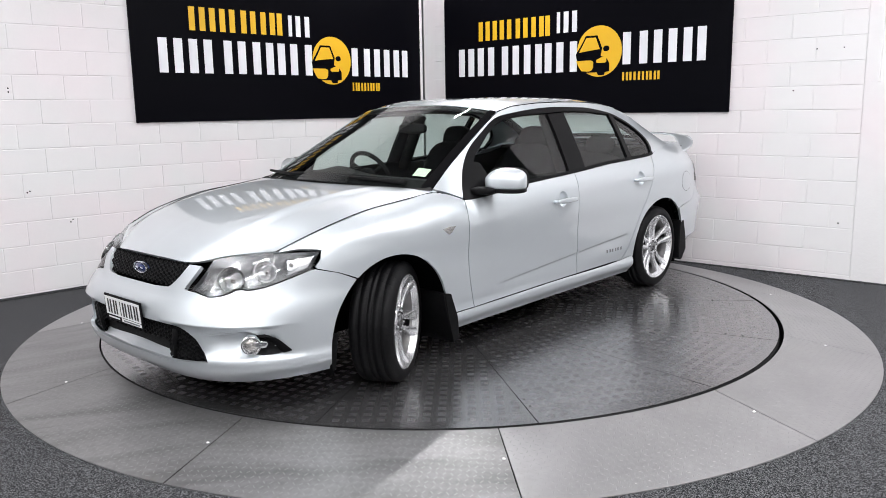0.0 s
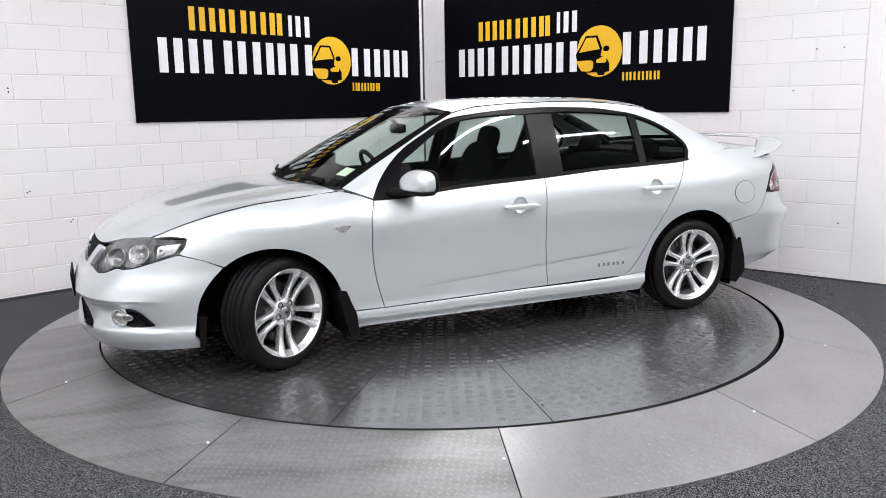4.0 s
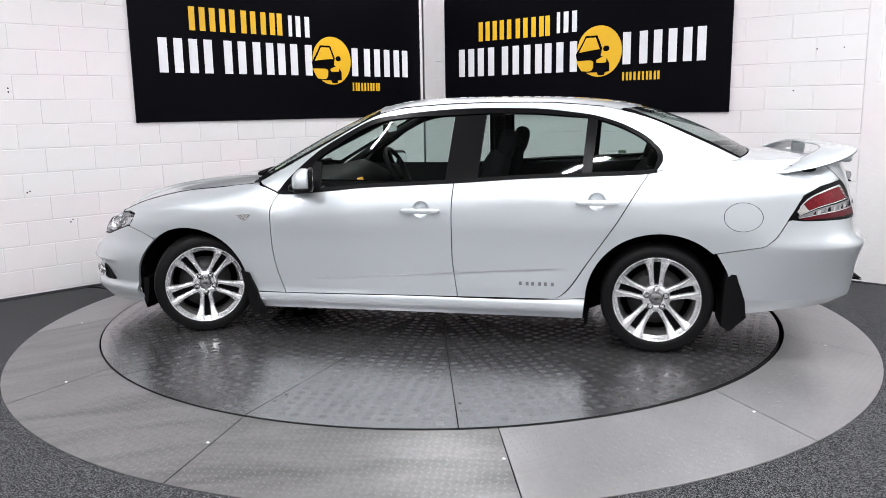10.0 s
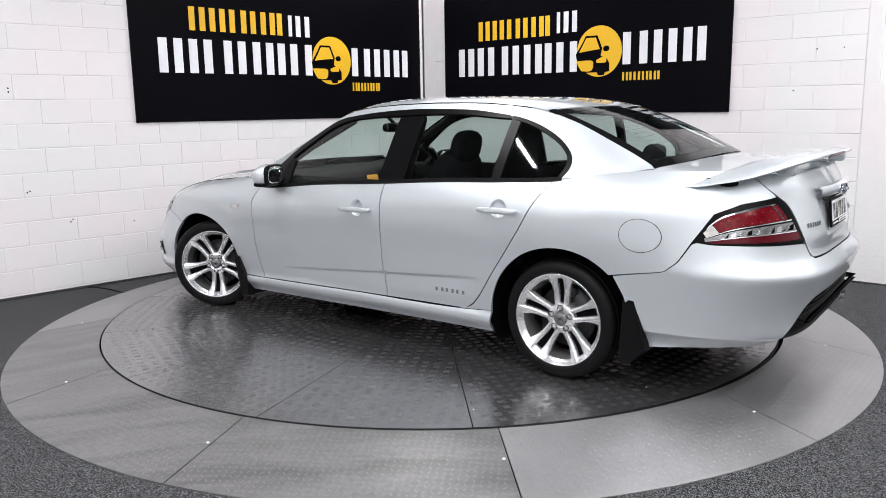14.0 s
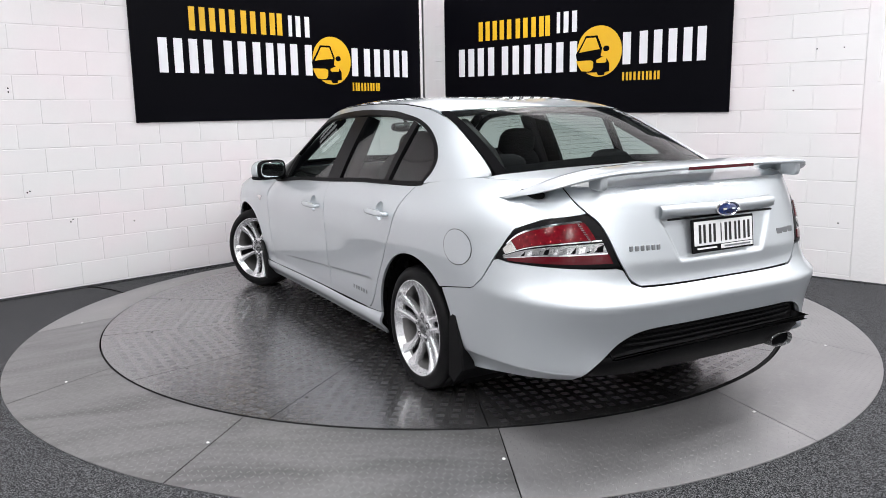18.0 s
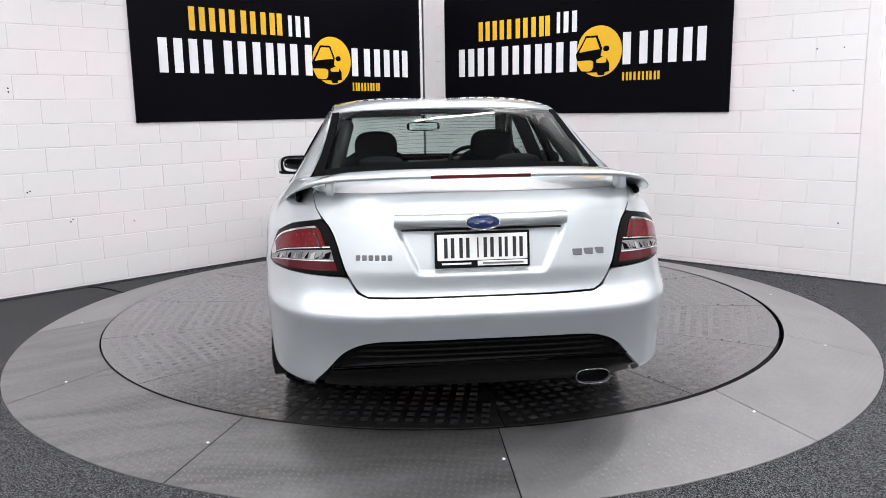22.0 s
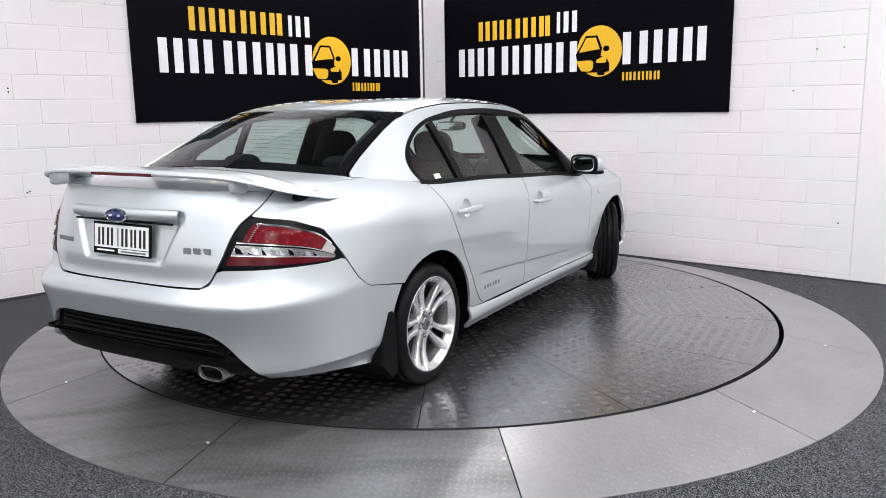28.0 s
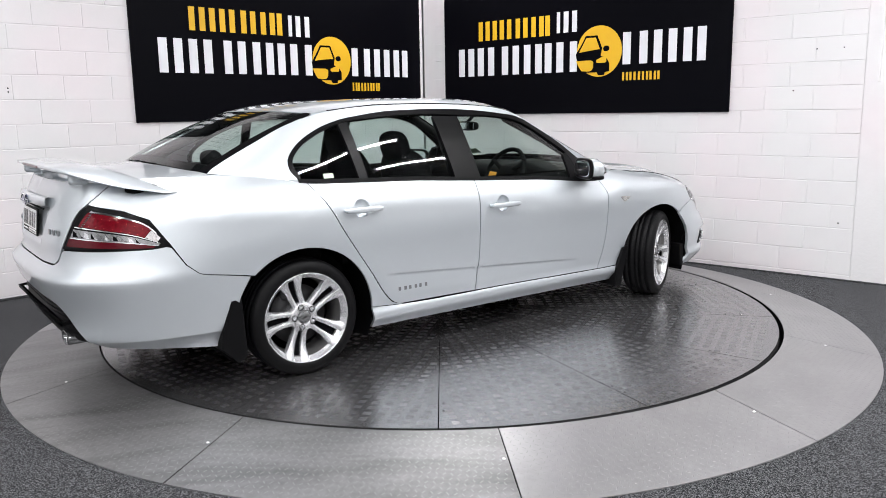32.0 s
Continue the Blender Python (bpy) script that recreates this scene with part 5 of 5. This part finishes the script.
def flank_details(car, doors):
    for sy in (1, -1):
        f, r = doors[sy]
        for door, (s, z, rad) in ((f, HANDLE_F), (r, HANDLE_R)):
            m = mount(s, z - .008, sy)
            th = np.linspace(0, 2 * math.pi, 41)
            out = np.array(mount(s, z).col[1][:3])
            rows = [body(s + rad * k * np.cos(th), z + rad * k * np.sin(th)) - out * d for k, d in ((1.03, -.0006), (.98, .001), (.93, .008), (.8, .017), (.5, .023), (.02, .024))]
            part("handle_cup", sided(grid(np.array(rows).transpose(1, 0, 2), flip=True), sy), PAINT, door, "hollow behind the handle")
            part("handle", moved(join(rounded(0, .034, 0, .120, .013, .0165, 3.2), rounded(-.095, .016, 0, .022, .02, .012), rounded(.095, .016, 0, .022, .02, .012)), m), PAINT, door, "silver pull handle")
        # grey letters low on the rear door
        for i in range(3):
            m = mount(-.66 - .074 * i, .391, sy)
            for a in (-.029, .012):
                part("decal", moved(box(a, a + .017, .0005, .0015, -.011, .011), m), GREY, r, "", False)
        # mirror
        turn = pose(.672, sy * .985, 1.0, 0, 0, sy * 20)
        base = part("mirror_foot", moved(join(rounded(-.002, sy * .006, -.050, .056, .120, .018, 3.4, 28, 10), rounded(.035, -sy * .115, -.052, .055, .075, .022, 3)), turn), BLACK, car, "black mirror foot")
        shell_ = rounded(0, 0, 0, .062, .122, .075, 3.0, 32, 20)
        pts = []
        for x, y, z in shell_[0]:
            # it rises from its inner front corner to the outer rear edge
            low = 1 - .42 * max(x / .062, 0) ** 1.5 - .30 * max(-y / .122, 0) ** 2.2
            z = z * low if z > 0 else max(z, -.040)
            pts.append((x - .004, sy * (y + .006), z))
        part("mirror_shell", moved((pts, shell_[1] if sy > 0 else [f_[::-1] for f_ in shell_[1]]), turn), PAINT, base, "silver mirror shell")
        part("mirror_rim", moved(rounded(-.054, sy * .006, .006, .018, .121, .070, 3.6, 28, 14), turn), GLOSS, base, "black mirror rim")
        part("mirror_glass", moved(rounded(-.069, sy * .006, .008, .004, .104, .054, 3.6, 28, 12), turn), CHROME, base, "mirror glass")
        # mud flaps
        for side, y0, y1, label in (([(1.14, .42), (1.085, .41), (1.025, .27), (1.01, .14), (1.065, .13), (1.105, .27)], .66, .928, "black front mud flap"),
                                    ([(-1.785, .485), (-1.845, .48), (-1.895, .33), (-1.905, .235), (-1.82, .155), (-1.77, .18), (-1.775, .32)], .66, .912, "black rear mud flap"),
                                    ([(1.885, .34), (1.885, .178), (1.872, .160), (1.858, .18), (1.835, .34)], .60, .855, "black splash guard")):
            n = len(side)
            pts = [(x, sy * y0, z) for x, z in side] + [(x, sy * (y1 - .008), z) for x, z in side] + [(x + (np.mean([q[0] for q in side]) - x) * .1, sy * y1, z) for x, z in side]
            fs = [(i, (i + 1) % n, n + (i + 1) % n, n + i) for i in range(n)] + [(n + i, n + (i + 1) % n, 2 * n + (i + 1) % n, 2 * n + i) for i in range(n)] + [tuple(range(2 * n, 3 * n))]
            part("mud_flap" if "flap" in label else "splash_guard", (pts, fs), BLACK, car, label, False)
        # roof moulding
        part("roof_moulding", tube([(x, sy * (y - .008), z + .005) for x, y, z in RAIL if .3 > x > -1.2], .003, 6), BLACK, car, "dark roof moulding")


def inner_body(car):
    """Dark inside of the shell, floor pan, arch liners."""
    for sy in (1, -1):
        s = np.linspace(NOSE, TAIL, 150)
        rows = []
        for v in np.linspace(0, 1, 14):
            low = np.where(s < -1.3, .32, .20)
            z = low + (np.where(s > 1.85, .56, shoulder(s)[..., 1] - .03) - low) * v
            p = body(s, z)
            c = np.stack([np.clip(p[:, 0], -1.2, 1.2), 0 * s, p[:, 2]], 1)
            d = p - c
            rows.append(c + d * (1 - .055 / np.maximum(np.linalg.norm(d, axis=1, keepdims=True), .1)))
        P = np.array(rows) * (1, sy, 1)
        pts, faces = grid(P, flip=sy > 0)

        def keep(f):
            q = np.mean([pts[i] for i in f], axis=0)
            return min(math.hypot(q[0] - 1.47, q[2] - .29), math.hypot(q[0] + 1.42, q[2] - .30)) > .44 or abs(q[1]) < .4
        part("inner_panel", (pts, [f for f in faces if keep(f)]), TRIM, car, "dark inner panel")
        for x in (1.475, -1.42):
            a = lathe([(0, .425), (.435, .425)], 40, "y", radians(-22), radians(202))
            part("arch_liner", moved(join(a, lathe([(0, .02), (0, .425)], 40, "y", radians(-22), radians(202))), pose(x, sy * .42, .29, 0, 0, 0 if sy > 0 else 180)), DARK, car, "black wheel arch liner")
    part("floor_pan", join(box(-.95, 1.0, -.84, .84, .17, .30, .02), box(1.0, 2.2, -.45, .45, .19, .5, .03), box(-2.3, -.95, -.45, .45, .22, .5, .03), box(-2.36, -1.9, -.6, .6, .33, .55, .03), box(1.93, 2.3, -.6, .6, .2, .26, .02)), DARK, car, "dark floor pan", False)


def seat(car, y, x=0.0):
    s = part("seat", moved(rounded(0, 0, 0, .27, .25, .10, 3.2), pose(x + .05, y, .52, 0, -6, 0)), CLOTH, car, "dark cloth seat")
    part("backrest", moved(rounded(0, 0, .31, .085, .245, .36, 3.4, 24, 18), pose(x - .24, y, .52, 0, -19, 0)), CLOTH, s, "dark cloth backrest")
    part("headrest", moved(rounded(0, 0, 0, .055, .135, .10, 2.8), pose(x - .49, y, 1.18, 0, -14, 0)), CLOTH, s, "dark cloth headrest")
    for d in (.05, -.05):
        part("headrest_post", tube([(x - .44, y + d, 1.02), (x - .48, y + d, 1.13)], .007, 6), ALLOY, s)
    return s


def cabin_inside(car):
    for y in (.37, -.37):
        seat(car, y)
    b = part("rear_bench", moved(rounded(0, 0, 0, .26, .66, .10, 4), pose(-.92, 0, .55, 0, -5, 0)), CLOTH, car, "dark cloth rear bench")
    part("backrest", moved(rounded(0, 0, .26, .09, .66, .31, 4, 28, 16), pose(-1.19, 0, .53, 0, -25, 0)), CLOTH, b)
    for y in (.36, -.36):
        part("headrest", moved(rounded(0, 0, 0, .05, .13, .075, 3), pose(-1.42, y, 1.10, 0, -16, 0)), CLOTH, b)
    part("parcel_shelf", moved(box(-.27, .25, -.66, .66, -.02, .01, .006), pose(-1.66, 0, 1.075)), TRIM, car, "dark parcel shelf", False)
    # dash, wheel and mirror
    rows = []
    y = np.linspace(-.76, .76, 31)
    for x, z in ((1.06, .985), (.90, 1.0), (.74, .995), (.66, .965), (.63, .90), (.66, .75), (.72, .5)):
        hump = .05 * np.exp(-((y + .37) / .22) ** 2) * (1 if .6 < x < .85 and z > .93 else .2)
        rows.append(np.stack([np.full_like(y, x) - .02 * (y / .7) ** 2, y, z + hump - .04 * (y / .76) ** 4], 1))
    d = part("dashboard", grid(np.array(rows), flip=False), TRIM, car, "dark dashboard")
    part("console", rounded(.45, 0, .66, .20, .13, .2, 3.5), TRIM, d)
    part("screen", moved(box(-.004, .004, -.06, .06, -.03, .03, .003), pose(.625, 0, .905, 0, 18, 0)), AMBER, d, "amber lit display")
    wm = pose(.44, -.37, .955, 0, -62, 0)
    t = np.linspace(0, 2 * math.pi, 41)
    w = part("steering_wheel", moved(tube([(.185 * math.cos(a), .185 * math.sin(a), 0) for a in t], .016, 10, False), wm), TRIM, car, "dark steering wheel")
    part("wheel_hub", moved(rounded(0, 0, -.02, .07, .085, .03), wm), TRIM, w)
    for a in (0, 120, 240):
        part("wheel_spoke", moved(tube([(0, 0, -.02), (.18 * math.cos(radians(a + 180)), .18 * math.sin(radians(a + 180)), 0)], .017, 8), wm), TRIM, w)
    m = part("inner_mirror", rounded(.40, 0, 1.285, .022, .125, .034, 3.5), BLACK, car, "black inside mirror")
    part("mirror_glass", box(.376, .379, -.105, .105, 1.26, 1.31, .004), CHROME, m, "mirror glass", False)
    part("mirror_stalk", tube([(.40, 0, 1.31), (.46, 0, 1.36)], .012, 6), BLACK, m)
    # lining under the roof and on the pillars
    side = [(x, y - .05, z - .025) for x, y, z in RAIL if .3 >= x >= -1.1]
    lo = [(x, y * .92, z - .03) for x, y, z in SCREEN_TOP]
    hi = [(x, y * .92, z - .03) for x, y, z in BACK_TOP]
    P = centre_patch(lo, hi, [lo[-1]] + side + [hi[-1]], 16, 20, .03)
    part("head_lining", grid(P, flip=False), LINING, car, "pale grey head lining")
    for sy in (1, -1):
        for pts, r in (([(.96, .70, .97), (.62, .615, 1.18), (.28, .555, 1.35)], .03), ([(-.28, .77, .95), (-.30, .585, 1.36)], .045), ([(-1.3, .53, 1.33), (-1.62, .57, 1.19), (-1.78, .61, 1.08)], .035)):
            part("pillar_trim", tube([(x, y * sy, z) for x, y, z in pts], r, 10), TRIM, car)
        part("door_card", moved(box(-1.15, .80, -.012, .012, -.30, .13, .02), pose(0, sy * .79, .86)), TRIM, car, "dark door lining", False)


def wheel_parts(parent):
    prof = [(-0.095, 0.225), (-0.108, 0.24), (-0.117, 0.2624), (-0.113, 0.2876), (-0.1, 0.3069), (-0.088, 0.3145), (-0.066, 0.3174), (-0.064, 0.3107), (-0.054, 0.3107), (-0.052, 0.3187), (-0.022, 0.3195), (-0.02, 0.3119), (-0.009, 0.3119), (-0.007, 0.3195), (0.007, 0.3195), (0.009, 0.3119), (0.02, 0.3119), (0.022, 0.3195), (0.052, 0.3187), (0.054, 0.3107), (0.064, 0.3107), (0.066, 0.3174), (0.088, 0.3145), (0.1, 0.3069), (0.113, 0.2876), (0.117, 0.2624), (0.112, 0.2515), (0.108, 0.2475), (0.1, 0.245)]
    ty = part("tyre", lathe(prof, 72), RUBBER, parent, "black tyre")
    part("rim", lathe([(.078, .2185), (.085, .224), (.098, .2365), (.109, .2405), (.112, .246), (.106, .249), (.095, .247)], 72), ALLOY, parent, "silver alloy rim")
    part("barrel", lathe([(-.10, .235), (-.085, .222), (-.05, .205), (.04, .208), (.0785, .2195)], 72), BARREL, parent, "wheel barrel, its grey darkened for shade")
    part("brake", join(lathe([(-.02, .07), (-.02, .165), (-.008, .165), (-.008, .07)], 40), rounded(.0, -.012, .14, .06, .03, .035)), BRAKE, parent, "grey brake disc")
    part("hub_back", lathe([(-.10, .225), (-.06, .05), (-.02, .05)], 32), DARK, parent)
    k = 12
    r = np.linspace(.045, .236, k)
    face = curve([(.04, .074), (.09, .066), (.15, .068), (.2, .083), (.236, .103)])(r)
    inset = curve([(.04, .0), (.1, .0), (.236, .03)])(r)
    mid = curve([(.045, .021), (.09, .026), (.15, .0325), (.2, .0425), (.236, .055)])(r)
    half = curve([(.045, .017), (.09, .0145), (.15, .0155), (.2, .0235), (.236, .036)])(r)
    out = []
    for sgn in (1, -1):
        sec = []
        for cx, dy in ((-1, -.035), (-1, -.007), (-.72, 0), (.72, 0), (1, -.007), (1, -.035)):
            sec.append(np.stack([sgn * (mid + cx * sgn * half), face + dy, r], 1))
        P = np.array(sec).transpose(1, 0, 2)
        out.append(grid(P, flip=False))
        out.append(grid(P[[-1, -1]] * 1.0, flip=False))
    web = np.stack([np.stack([c * mid, face - .026, r], 1) for c in (-1, 0, 1)], 1)
    for i in range(5):
        turn = pose(0, 0, 0, 0, 72 * i, 0)
        s = part("spoke", moved(join(*out), turn), ALLOY, parent, "twin silver spoke")
        part("spoke_slot", moved(grid(web), turn), DARK, s)
    hub = part("hub", lathe([(-.04, .082), (.060, .082), (.071, .074), (.074, .040), (.070, .0375)], 40), ALLOY, parent)
    part("cap", lathe([(.064, .037), (.075, .035), (.079, .024), (.080, 0)], 32), SMOKE, hub, "grey centre cap")
    part("cap_mark", moved(oval(.014, .007, .0805, 20, .05), Matrix.Identity(4)), INK, hub)
    for i in range(5):
        a = radians(90 + 36 + 72 * i + 36)
        part("wheel_nut", moved(join(lathe([(.05, .0125), (.0735, .0125), (.0735, .0100)], 14), lathe([(.06, .0085), (.078, .008), (.080, .004), (.080, 0)], 8)), Matrix.Translation((.0575 * math.cos(a), 0, .0575 * math.sin(a)))), CHROME, hub)
        part("nut_well", moved(lathe([(.0742, .0135), (.0748, .0155), (.0742, .0175)], 16), Matrix.Translation((.0575 * math.cos(a), 0, .0575 * math.sin(a)))), DARK, hub)


def wheels(car):
    first = None
    for x, y, z, steer in ((1.457, .804, .3175, 29), (1.495, -.812, .3175, 24.5), (-1.42, .787, .3175, 0), (-1.42, -.787, .3175, 0)):
        m = pose(x, y, z, 0, 0, steer + (180 if y < 0 else 0)) @ pose(0, 0, 0, 0, (180, 40, 0, 20)[int(x < 0) * 2 + int(y < 0)], 0)
        w = empty("wheel", m)
        w.parent = car
        if first is None:
            wheel_parts(w)
            first = w
        else:
            for o in first.children:
                c = o.copy()
                scene.collection.objects.link(c)
                c.parent = w
                for o2 in o.children:
                    c2 = o2.copy()
                    scene.collection.objects.link(c2)
                    c2.parent = c


def build_car():
    car = empty("car")
    tagged(car, "silver four-door saloon with a rear spoiler, on the turntable", "car")
    doors = {sy: side_of_car(car, sy) for sy in (1, -1)}
    top_of_car(car)
    bumpers(car)
    inner_body(car)
    cabin_inside(car)
    front_details(car)
    rear_details(car)
    glass_details(car)
    flank_details(car, doors)
    wheels(car)
    return car


# ---- everything put together ----
ANGLES = [227.78, 203.80, 179.28, 155.16, 131.09, 107.19, 83.45, 59.73, 36.36]
heading = curve([(4.0 * i, a) for i, a in enumerate(ANGLES)])
room()
ceiling_lights()
sign(LEFT, DL, -.909, 2.54, 1.33, 2.75, (1.262, 1.937, .25), [
    (GOLD, -.345, .66, 2.168, 2.383, (.8, .8, .9, .85, .7)), (LETTER, .735, .99, 2.165, 2.372, (.2, .8)),
    (LETTER, -.66, 1.008, 1.778, 2.09, (1.3, 1.0, .85, .75, .9)), (LETTER, 1.53, 2.34, 1.78, 2.08, (.9, .8, .75)), (GOLD, 1.53, 1.915, 1.622, 1.71, (.2, .6, .7, .2, .6, .6))])
sign(RIGHT, DR, -2.322, 1.005, 1.345, 2.75, (-.32, 1.955, .25), [
    (GOLD, -1.825, -.898, 2.145, 2.35, (.8, .8, .9, .85, .7)), (LETTER, -.815, -.577, 2.163, 2.372, (.2, .8)),
    (LETTER, -2.11, -.572, 1.766, 2.07, (1.3, 1.0, .85, .75, .9)), (LETTER, -.06, .773, 1.814, 2.12, (.9, .8, .75)), (GOLD, -.06, .33, 1.659, 1.74, (.2, .6, .7, .2, .6, .6))])
table = turntable()
the_car = build_car()


def motions():
    """The turntable and the car on it turn together."""
    rows_car, rows_table = [], []
    for i in range(33):
        t = float(i)
        m = pose(0, 0, 0, 0, 0, float(heading(t)))
        rows_table.append((t, m))
        rows_car.append((t, m @ pose(-AXIS[0], -AXIS[1], 0.0)))
    walk(table, rows_table)
    walk(the_car, rows_car)


motions()
